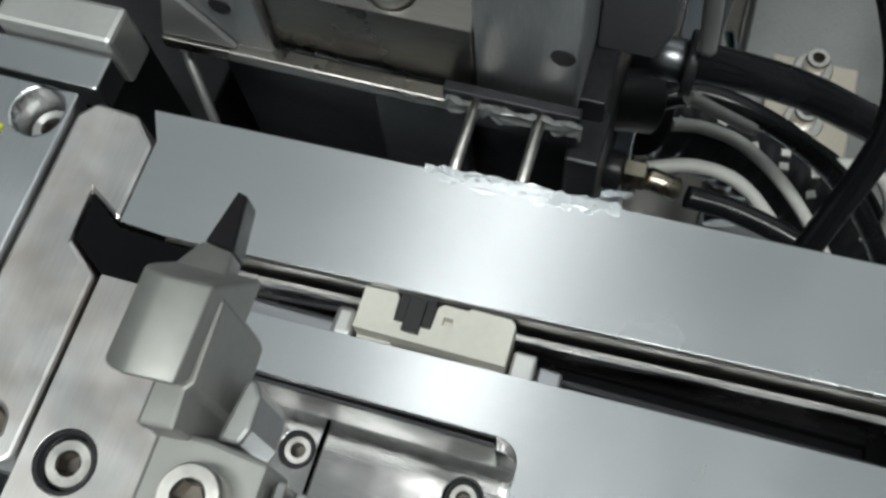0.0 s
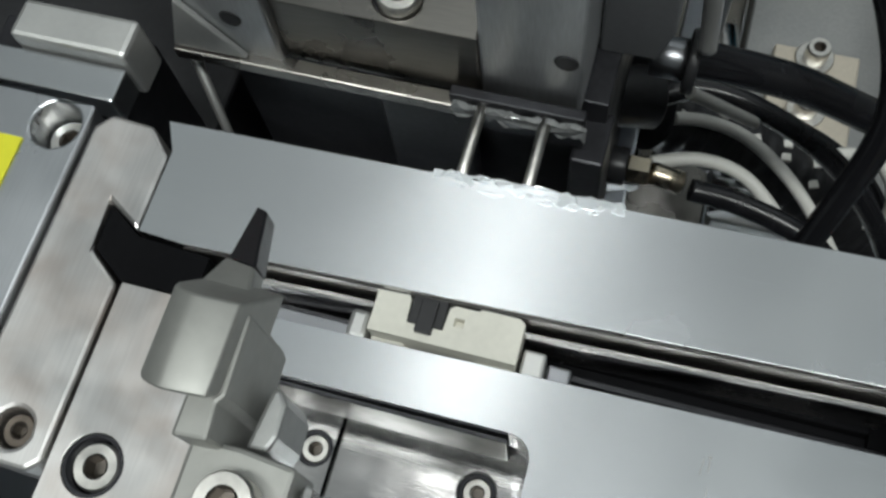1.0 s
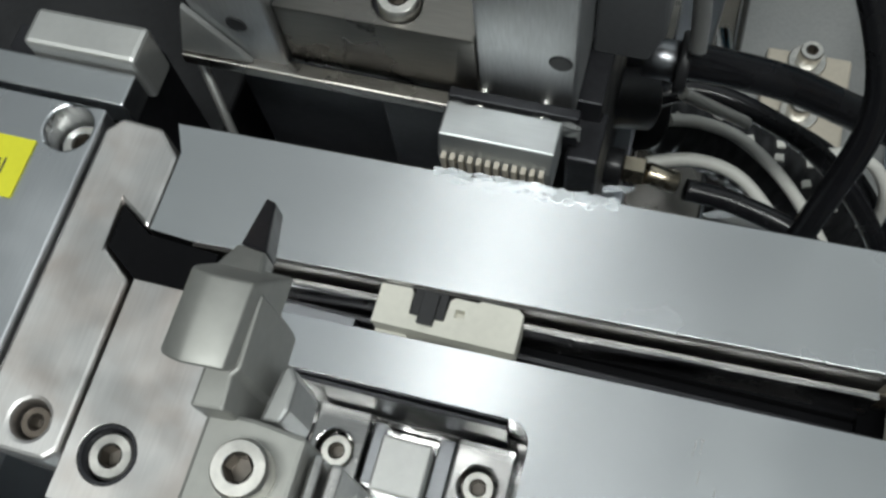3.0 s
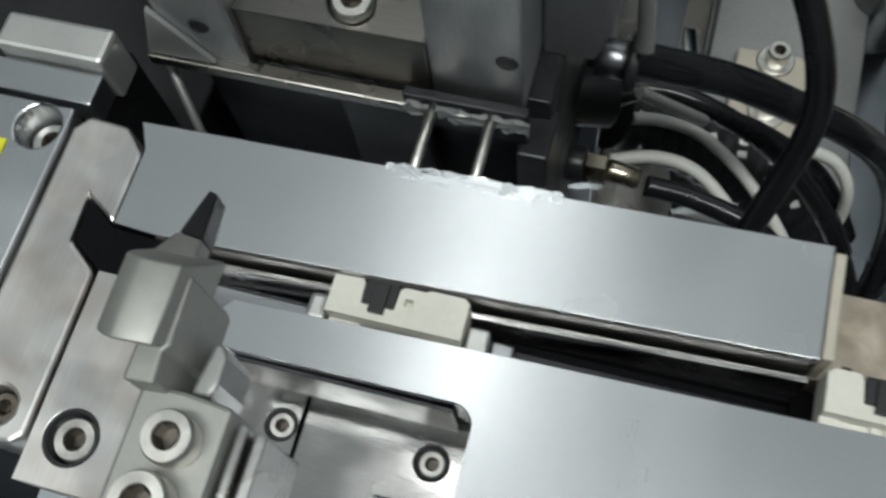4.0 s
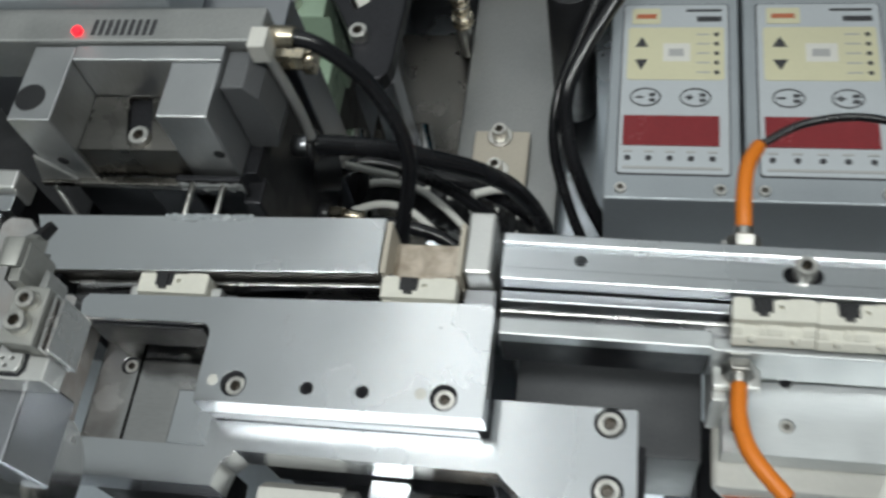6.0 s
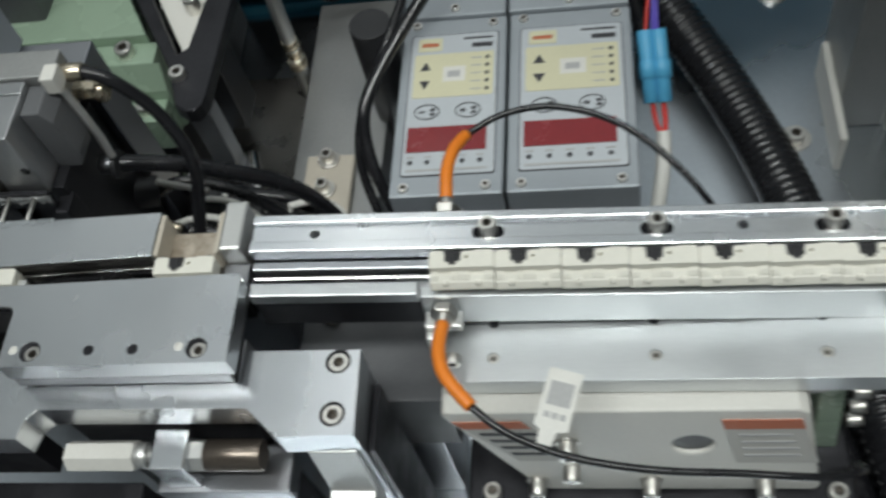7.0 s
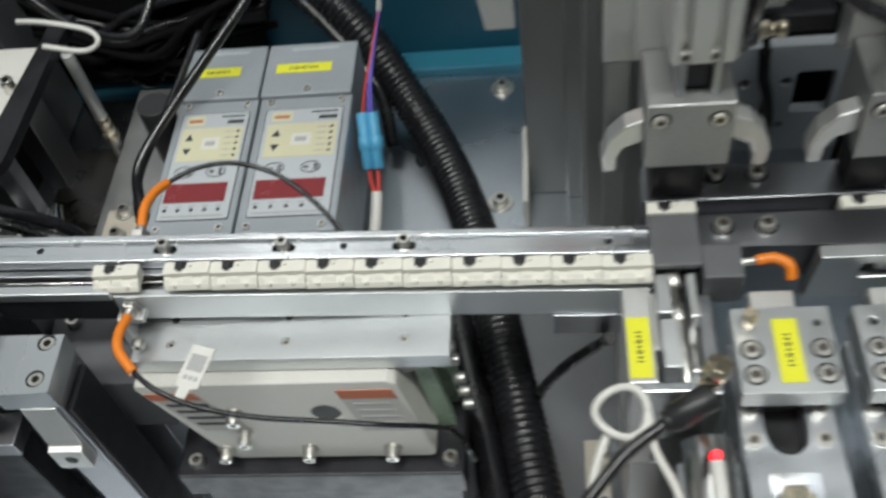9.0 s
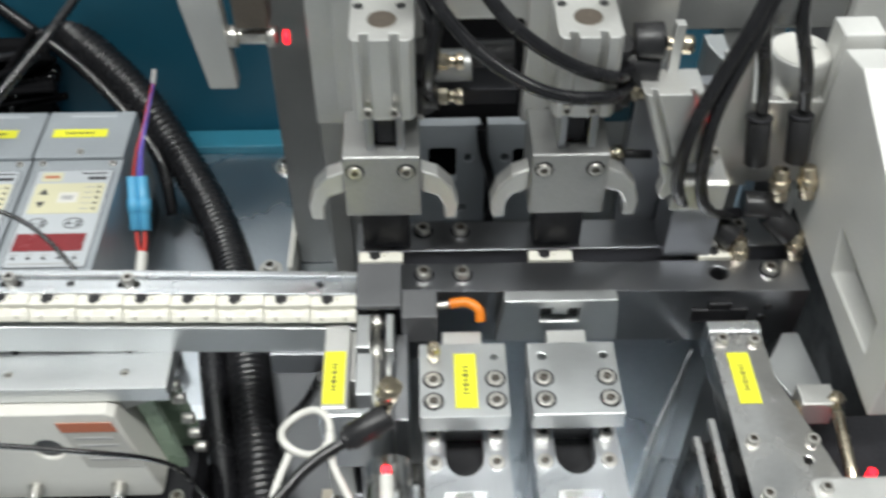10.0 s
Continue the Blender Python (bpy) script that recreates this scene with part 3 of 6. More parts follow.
def back_pusher():
    t = thing("back_pusher", (-21, 60, 130), "pale steel pusher block on two guide pins", "pusher")
    bm = bmesh.new()
    prism(bm, [(46.0, 128.6), (45.0, 131.0), (45.0, 133.8), (46.4, 137.6), (52.0, 137.6), (52.0, 128.6)], -29.6, -12.6, "x")
    part("pusher_block", bm, SATIN, t, bevel=0.3)
    for i in range(12):
        P("comb_tooth", t, TAN, 0, (-28.9 + i * 1.32, -28.2 + i * 1.32, 44.1, 45.2, 129.5, 134.6))
    for x in (-25.2, -15.9):
        bm = bmesh.new()
        rod(bm, (x, 51.8, 135), (x, 66.2, 135), 0.85, 12)
        part("guide_pin", bm, SCREW, t)
    return t


BACK_PUSHER = back_pusher()


def shuttle():
    t = thing("transfer_shuttle", (-22, 12, 119.5), "steel transfer shuttle with two socket screws", "shuttle")
    for x0, x1 in ((-36.5, -29.0), (-16.5, -8.5)):
        bm = bmesh.new()
        prism(bm, [(x0, 8.5), (x1, 8.5), (x1, 18.5), (x0, 18.5)], 120, 127.5, holes=[disc((x0 + x1) / 2, 12.6, 2.7)])
        a = part("clamp_block", bm, STEEL, t, bevel=0.3)
        screw(a, (x0 + x1) / 2, 12.6, 123.2, 2.3, 3)
    P("centre_block", t, ANO, 0.3, (-26.5, -19.5, 8.5, 16, 120, 129))
    P("side_rib", t, DARKST, 0.2, (-28.6, -26.8, 9.5, 18, 120, 125.5))
    P("side_rib", t, DARKST, 0.2, (-19.2, -16.9, 9.5, 18, 120, 125.5))
    P("rear_bar", t, STEEL, 0.2, (-36, -9, 18.7, 20.6, 119.6, 124))
    return t


SHUTTLE = shuttle()
connector(-30.4, 34.2, 139.2, "ivory plastic connector with a black insert in a slot", "connectors in the station")


def back_head():
    t = thing("press_unit", (-38, 88, 133), "machined steel press head with a recessed slot and screw", "press head")
    P("left_post", t, POSTST, 0.5, (-69, -56.1, 66, 91.5, 133.5, 163))
    P("right_post", t, POSTST, 0.5, (-26, -11.6, 67.6, 86, 133.5, 163.2))
    P("rear_wall", t, POSTST, 0.5, (-56, -11.6, 86.2, 91.6, 133.5, 163.4))
    bm = bmesh.new()
    prism(bm, [(-56, 67.5), (-26.1, 67.5), (-26.1, 86), (-56, 86)], 133.5, 147.5, holes=[[(-38.6 - 0.25 * (y - 72) + u, y) for u, y in [(v, w) for w, v in slot(72, 84, 0, 3.7)]]])
    part("slotted_floor", bm, HEADST, t, bevel=0.3)
    screw(t, -38.0, 71.6, 145.6, 3.1, 3.6)
    # black base puts the milled slot's shade into colour
    P("slot_shade_base", t, BLACKOX, 0.2, (-50, -30, 68.5, 90, 133.8, 145.4))
    # bores are flush black discs, their shade painted on solid faces
    bm = bmesh.new()
    rod(bm, (-64.2, 73.5, 162.9), (-64.2, 73.5, 163.12), 4.4, 24)
    part("bore", bm, BLACKP, t, "black disc for a bore's shade")
    for x, y, z in ((-62, 65.9, 143.5), (-14, 67.5, 146)):
        bm = bmesh.new()
        rod(bm, (x, y + 0.6, z), (x, y - 0.15, z), 1.7, 18)
        part("bore", bm, BLACKP, t, "black disc for a bore's shade")
    P("lower_lip", t, HEADST, 0.3, (-73.5, -27, 64.2, 66.8, 132.2, 134.6))
    bm = bmesh.new()
    prism(bm, [(-73.4, 134.8), (-61.5, 134.8), (-69.4, 147)], 64.9, 65.9, "y")
    part("corner_wedge", bm, ANO, t, bevel=0.2)
    # blackened so the pit below the head looks deep in shade
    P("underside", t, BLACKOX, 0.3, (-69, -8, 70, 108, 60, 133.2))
    bm = bmesh.new()
    prism(bm, [(-11.4, 133), (-3, 133), (-1, 140), (-2, 156), (-5, 161), (-11.4, 161)], 79, 91.4, "y")
    part("side_cheek", bm, ENDCAP, t, bevel=0.5)
    bm = bmesh.new()
    rnd = random.Random(11)
    top, low = [], []
    for i in range(26):
        x = -29.5 + i * 0.78
        top.append((x, 135.6 + rnd.uniform(-0.3, 0.5)))
        low.append((x, 133.2 + rnd.uniform(-0.9, 0.8)))
    prism(bm, top + low[::-1], 63.8, 64.6, "y")
    for v in bm.verts:
        v.co.y += rnd.uniform(-0.3, 0.3) * S
    tagged(part("glue", bm, CLEAR, t, "clear hardened glue"), kind="stuff")
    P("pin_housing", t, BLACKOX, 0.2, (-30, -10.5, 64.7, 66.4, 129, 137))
    # added black block: hides the bright base where the pit is in shade
    P("side_shade_block", t, BLACKP, 1, (-170, -81, 67, 130, -20, 96))
    bm = bmesh.new()
    rod(bm, (-73, 67, 128), (-64, 54, 100), 0.8, 10)
    part("strut", bm, ANO, t)
    # black floor, wall and guard put the pit's shade into colour
    P("pit_shade_floor", t, BLACKOX, 0.3, (-80, -5, 53, 69.8, 78, 84))
    P("pit_shade_wall", t, BLACKOX, 0.3, (-80, -5, 53, 56, 60, 77.8))
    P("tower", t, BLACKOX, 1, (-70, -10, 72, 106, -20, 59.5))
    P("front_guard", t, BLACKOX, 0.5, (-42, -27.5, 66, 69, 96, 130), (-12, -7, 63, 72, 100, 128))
    # the air fitting on its side
    f = thing("air_fitting", (-2, 90, 120), "black push-in air fitting with a nickel collar", "fitting")
    bm = bmesh.new()
    rod(bm, (-4, 88, 121), (1.5, 88, 121), 3.4, 18)
    part("collar", bm, DARKST, f)
    bm = bmesh.new()
    rod(bm, (1.5, 88, 121), (3.4, 88, 121), 5.2, 22)
    part("ring", bm, BLACKP, f)
    f = thing("flow_valve", (0, 91, 76), "black flow control valve with nickel knob", "valve")
    bm = bmesh.new()
    box(bm, -22, -9, 84, 97, 66, 84)
    part("valve_body", bm, BLACKP, f, bevel=1.5)
    bm = bmesh.new()
    rod(bm, (-9, 91, 75), (-4.5, 91, 75), 4.0, 18)
    part("collar", bm, BLACKP, f)
    bm = bmesh.new()
    rod(bm, (-4.5, 91, 75), (0.2, 91, 75), 3.1, 6)
    part("knob", bm, BRASS, f)
    bm = bmesh.new()
    rod(bm, (0.2, 91, 75), (7, 91, 73), 2.4, 14)
    part("thread", bm, BRASS, f)
    bm = bmesh.new()
    rod(bm, (-20, 98, 88), (-2, 104, 82), 6.4, 18)
    part("valve_elbow", bm, BLACKP, f)


back_head()


def tubes_left():
    tube_thing("air_hose", [(-1, 88, 121), (6, 90.6, 118), (20, 95, 110), (32, 98, 101), (47, 102, 88), (58, 105, 72), (66, 105, 50), (69, 100, 26), (68, 94, 4), (64, 88, -14)], 3.2, TUBE, "thick glossy black air hose beside the press head", "hose", 14)
    tube_thing("air_hose", [(4, 97, 160.2), (10, 97, 158), (16.3, 96.2, 152.6), (24.2, 94, 142.4), (31.1, 88.2, 129.1), (32.7, 82.5, 119), (29.4, 74.5, 103.6), (26, 68, 86), (22, 64, 60)], 2.4, TUBE, "black air hose curving down behind the track", "hose", 12)
    tube_thing("air_hose", [(-4, 104, 80), (6, 108, 82), (20, 108, 78), (36, 106, 68), (50, 102, 52), (62, 96, 30), (68, 90, 8)], 2.4, TUBE, "black air hose arching over a wrapped bundle", "hose", 12)
    tube_thing("air_hose", [(9, 91, 71), (20, 91, 69), (34, 88, 66), (46, 82, 58)], 2.4, TUBE, "black air hose behind a brass flow valve", "hose", 12)
    tube_thing("air_hose", [(-6, 122, 60), (16, 128, 44), (36, 130, 34), (54, 128, 20), (66, 122, 2)], 3.4, TUBE, "black air hose lying behind a wrapped bundle", "hose", 12)
    tube_thing("white_cable", [(3, 112, 62), (10, 114, 60), (20, 114, 56), (32, 107, 52), (44, 98, 42), (56, 90, 26)], 1.5, WHITEW, "thin white sensor cable among black hoses", "cable", 8)
    tube_thing("white_cable", [(0, 98, 66), (10, 101, 66), (20, 100, 64), (30, 94, 58), (42, 86, 46), (52, 80, 30)], 1.5, WHITEW, "thin white sensor cable among black hoses", "cable", 8)
    tube_thing("white_cable", [(38, 121, 42), (47, 126, 38), (55, 127, 33), (60, 124, 26), (61, 120, 16), (58, 112, 2)], 1.7, WHITEW, "white cable curling round the end of a bundle", "cable", 8)
    tube_thing("white_cable", [(4, 98, 96), (10, 100, 90), (18, 104, 80)], 1.3, WHITEW, "short white cable end beside the press head", "cable", 8)
    tube_thing("black_cable", [(104, 70, -6), (93, 112, 8), (80, 130, 30), (73, 144, 46), (72, 158, 58), (79, 174, 66), (91, 193, 74), (107, 213, 85), (128, 238, 100), (150, 270, 116), (160, 312, 120)], 3.0, TUBE, "black cable slung over the controllers", "cable", 10)
    tube_thing("black_cable", [(96, 60, -8), (86, 104, 4), (74, 128, 20), (67, 146, 36), (68, 164, 48), (76, 186, 58), (86, 212, 68), (96, 250, 78)], 2.2, TUBE, "thin black cable along the controllers", "cable", 10)
    b = thing("cable_saddle", (40, 164, -20), "tan plastic cable saddle with two bolts", "bracket")
    P("saddle", b, TAN, 0.8, (28, 52.5, 143, 178.5, -1.8, 3))
    screw(b, 39.6, 175, 4.2, 3.4, 5.5)
    screw(b, 39.2, 157, 4.2, 3.4, 5.5)
    for y in (175, 157):
        bm = bmesh.new()
        rod(bm, (39.5, y, 3), (39.5, y, 4.3), 5.6, 20)
        part("washer", bm, SCREW, b)
    w = thing("cable_wrap", (40, 122, -20), "black wrapped cable bundle with white wire ends showing", "cable")
    line = [(-2, 116, 56), (14, 119, 46), (30, 118, 36), (46, 116, 24), (58, 114, 8), (62, 108, -14)]
    bm = bmesh.new()
    sweep(bm, line, 9.0, 16, 10, ribs=0.8, pitch=5.0)
    part("wrap", bm, BLACKP, w)
    rnd = random.Random(3)
    pts = spline(line, 6)
    for i in range(2, len(pts) - 5, 3):
        c = pts[i]
        for side in (-1, 1):
            u = side * rnd.uniform(0.1, 0.62) + rnd.uniform(-0.1, 0.1)
            q = c + Vector((0.35 * math.cos(u), -math.sin(u) * 0.9, math.cos(u))).normalized() * 8.7
            m = Matrix.Translation(q * S) @ Matrix.Rotation(rnd.uniform(-0.5, 0.5), 4, "Z")
            bm = bmesh.new()
            box(bm, -1.1, 1.1, -0.9, 0.9, -0.4, 0.6, m)
            part("wire_end", bm, WHITEW, w)


tubes_left()


def left_back():
    """Green acrylic block, black arm and rods behind the press head."""
    t = thing("acrylic_block", (-40, 180, -20), "pale green acrylic block with socket screws", "block")
    bm = bmesh.new()
    prism(bm, [(-27, 191), (-56, 243), (-100, 243), (-100, 191)], 40, 83)
    part("block", bm, GREEN, t, bevel=0.6)
    P("step", t, GREEN, 0.6, (-100, -23, 178, 190.8, 40, 78))
    for x in (-59, -37):
        screw(t, x, 184.5, 78, 4.2, 5)
    bm = bmesh.new()
    prism(bm, [(177.8, 78), (177.8, 40), (172.5, 40), (172.5, 65)], -100, -20, "x")
    part("sloped_front", bm, GREEN, t, bevel=0.4)
    P("ledge", t, GREEN, 0.6, (-100, -22, 159, 172.3, 40, 60))
    for x in (-53, -31):
        screw(t, x, 166, 60, 4.0, 5)
    P("foot", t, BLACKOX, 0.5, (-94, -40, 190, 240, -20, 39.8), (-94, -26, 162, 189, -20, 39.8))
    t = thing("link_arm", (0, 150, -20), "black machined forked link arm with a screw", "arm")
    bm = bmesh.new()
    prism(bm, [(3, 141.5), (-2.5, 145), (-9, 165), (-50.5, 237.8), (-63, 264), (-53, 264), (-40.8, 236.5), (-7.6, 174.5), (-3, 178), (1.7, 230.7), (4, 264), (17, 264), (13, 229), (10.5, 150), (9.5, 144.5), (7, 141.5)], 78, 86)
    a = part("arm", bm, BLACKOX, t, bevel=0.8)
    screw(a, -3.5, 161, 86, 3.6, 4)
    P("post", t, DARKST, 0.6, (0, 10, 146, 156, -20, 77.8))
    t = thing("sensor_bracket", (-20, 215, -20), "white painted bracket with a bolt", "bracket")
    bm = bmesh.new()
    prism(bm, [(-44, 246), (-8, 180), (-3, 186), (0, 246)], 74, 77.8)
    part("bracket", bm, WHITEP, t, bevel=0.5)
    P("bracket_post", t, DARKST, 0.6, (-30, -16, 216, 240, -20, 73.8))
    screw(t, -8.5, 209, 77.8, 3.8, 9)
    bm = bmesh.new()
    rod(bm, (18, 236, 80), (15, 240, -20), 3.8, 16)
    solo("air_line", bm, ANO, "silver air line with a brass coupling", "pipe")
    bm = bmesh.new()
    p, q = Vector((18, 236, 80)), Vector((15, 240, -20))
    for k, r in ((0.55, 4.6), (0.62, 4.2), (0.70, 5.2)):
        a = p.lerp(q, k)
        rod(bm, a, a + (q - p).normalized() * 5, r, 14)
    solo("pipe_coupling", bm, BRASS, "brass coupling on a silver air line", "fitting")
    t = thing("slide_unit", (-30, 118, 60), "silver linear slide with a printed strip and red lamp", "slide")
    P("slide_body", t, GREYST, 0.6, (-120, -2, 92, 104, 148, 164.6))
    P("slide_foot", t, DARKST, 0.6, (-118, -4, 108.5, 124, -20, 147.8))
    P("slide_back", t, GREYBOX, 0.6, (-120, -31, 104.2, 126, 148, 168), label="blue-grey back block")
    bm = bmesh.new()
    sweep(bm, [(-1, 91, 161), (1, 90, 150), (3, 88, 138), (4, 86, 128)], 1.5, 8)
    part("strap", bm, ANO, t, "thin silver strap")
    P("clip", t, WHITEP, 0.4, (-4, 1, 88, 95, 160, 167))
    bm = bmesh.new()
    for i in range(9):
        box(bm, -52 + i * 2.2, -50.8 + i * 2.2, 94, 99.5, 164.6, 164.75)
    part("print", bm, INK, t)
    bm = bmesh.new()
    rod(bm, (-56, 95, 164.6), (-56, 95, 166), 1.5, 12)
    part("lamp", bm, LEDRED, t, "glowing red indicator")
    t = thing("coupling_ring", (-4, 100, 160), "nickel elbow fitting on the press head", "fitting")
    bm = bmesh.new()
    rod(bm, (-2.6, 97, 160.5), (6, 97, 160), 3.2, 16)
    part("collar", bm, BRASS, t)
    bm = bmesh.new()
    rod(bm, (-2.6, 98, 150), (6, 98, 149.4), 3.4, 6)
    rod(bm, (6, 98, 149.4), (9, 98, 149.2), 4.2, 16)
    part("elbow", bm, BRASS, t)
    bm = bmesh.new()
    rod(bm, (70, 210, -20), (70, 210, 60), 10, 20)
    solo("motor_can", bm, BLACKP, "black round motor housing beside the controllers", "motor")
    bm = bmesh.new()
    sweep(bm, [(-2, 238, 104), (20, 230, 108), (44, 226, 104), (50, 220, 100), (40, 218, 96), (16, 222, 98)], 1.6, 8)
    solo("cable_tie", bm, WHITEW, "white cable tie round a black arm", "cable tie")
    t = thing("drive_housing", (-40, 260, -20), "black painted drive housing behind the press unit", "housing")
    P("housing", t, HOUSE, 3, (-200, -30, 252, 300, -20, 150))
    P("cover", t, HOUSE, 2, (-200, -80, 205, 251, -20, 150))
    P("panel", t, HEADST, 0.6, (-25, 19, 120, 251, -20, -17))
    bm = bmesh.new()
    rod(bm, (-14, 150, 40), (-6, 108, 30), 5, 18)
    part("guide_rod", bm, STEEL, t)
    bm = bmesh.new()
    rod(bm, (10, 160, 30), (22, 112, 20), 5, 18)
    part("guide_rod", bm, STEEL, t)
    t = thing("stack_plate", (45, 150, -20), "grey steel mounting plate on the base", "plate")
    P("plate", t, GREYST, 0.8, (20, 66, 120, 290, -20, -2))


left_back()


def front_frame():
    t = thing("front_bracket", (20, -5, 100), "polished machined front bracket with two socket screws", "bracket")
    bm = bmesh.new()
    prism(bm, [(66.2, 9.4), (101.5, 9.2), (102, -17.6), (79, -18.4), (68.6, -9.2), (1.6, -8.8), (-1.5, -12), (-3, -18.2), (-46, -18.4), (-46, -8.3), (-6.6, -8.3), (-6.6, -1.3), (66.2, -0.9)], 114, 126, holes=[disc(95, 5.4, 3.9), disc(95, -11.2, 3.9)])
    a = part("bracket_plate", bm, ALU, t, bevel=0.6)
    for y in (5.4, -11.2):
        recess_shade(a, 95, y, 121.2, 125.6, 3.9)
        screw(a, 95, y, 121.6, 3.2, 4)
    # black web and added black mass keep the space below the bracket dark
    P("under_web", t, BLACKOX, 0.5, (4, 66, -7.5, -1.5, 96, 113.8), (-44, -6, -17, -9, 92, 113.8))
    P("under_mass", t, BLACKOX, 0.6, (-44, 22, -40, -18.8, -20, 88))
    P("leg", t, DARKST, 0.6, (84, 101.6, -17, 8.6, -20, 113.8))
    P("leg_cheek", t, BLACKOX, 0.5, (101.8, 104, -16, 6, -20, 108))
    P("rear_leg", t, DARKST, 0.6, (-6, 60, 2, 20, -20, 113.8))
    bm = bmesh.new()
    prism(bm, [(-17.2, 70), (-17.2, 113.8), (-18.4, 113.8), (-20.5, 86), (-23.5, 85), (-23.5, 70)], 85, 100, "x")
    part("gusset", bm, ANO, t, bevel=0.5)
    # black disc in place of a hole, for the shade in it
    bm = bmesh.new()
    rod(bm, (93, -23.2, 78), (93, -23.8, 78), 2.8, 18)
    part("foot_bore_shade", bm, BLACKOX, t)
    s = thing("shock_absorber", (30, -13, 90), "hexagonal nut, clamp block and bronze damper on a rod", "damper")
    bm = bmesh.new()
    rod(bm, (3, -15.5, 104), (26, -15.5, 104), 5.0, 6)
    part("hex_nut", bm, WHITEP, s, "pale hexagon nut")
    bm = bmesh.new()
    rod(bm, (26, -15.5, 104), (30, -15.5, 104), 4.2, 20)
    rod(bm, (30, -15.5, 104), (34, -15.5, 104), 2.4, 14)
    part("collar", bm, ANO, s)
    P("clamp_block", s, ALU, 0.6, (34, 45, -22.5, -9, 93.7, 111))
    bm = bmesh.new()
    rod(bm, (45, -15.5, 104), (49.5, -15.5, 104), 5.2, 6)
    part("lock_nut", bm, ANO, s)
    bm = bmesh.new()
    rod(bm, (49.5, -15.5, 104), (68, -15.5, 104), 5.0, 20)
    part("damper_body", bm, BROWNM, s)
    P("carrier", s, DARKST, 0.6, (30, 74, -24, -8, 84, 93.5))
    P("support", s, BLACKOX, 0.6, (26, 70, -22, -9, -20, 83.8))
    t = thing("lower_cross_block", (98, 22, -20), "polished steel block with socket screw below the feeder", "block")
    P("block", t, ENDCAP, 0.6, (66, 120, 12, 50, 40, 80))
    P("foot", t, DARKST, 0.6, (68, 112, 14, 40, -20, 39.8))
    screw(t, 76.5, 45, 80, 3.4, 4)
    for x in (-40, -15):
        bm = bmesh.new()
        rod(bm, (x, -46, -20), (x, -46, 60), 10, 20)
        solo("guide_post", bm, STEEL, "polished steel guide post on the base plate", "post")
    t = thing("end_nest", (46, 44, 110), "stained steel end nest with raised side walls", "nest")
    P("nest_floor", t, FOAM, 0.3, (35.2, 56, 36.6, 50, 112, 131))
    P("side_wall", t, TAN, 0.3, (34.9, 36.4, 36.8, 52, 112, 139.5))
    P("side_wall", t, TAN, 0.3, (54.8, 56.2, 36.8, 52, 112, 139.5))
    P("gate_block", t, ANO, 0.8, (57, 64, 36.8, 54.6, 112, 141.5))
    P("front_stop", t, DARKST, 0.4, (56.6, 65, 29.6, 36.4, 112, 133))
    P("stand", t, DARKST, 0.5, (36, 64, 38, 52, -20, 111.8))


front_frame()
END_CONNECTOR = connector(36.0, 36.2, 139.0, "ivory plastic connector with a black insert travelling to the feeder", "connectors on the feeder rail", True)


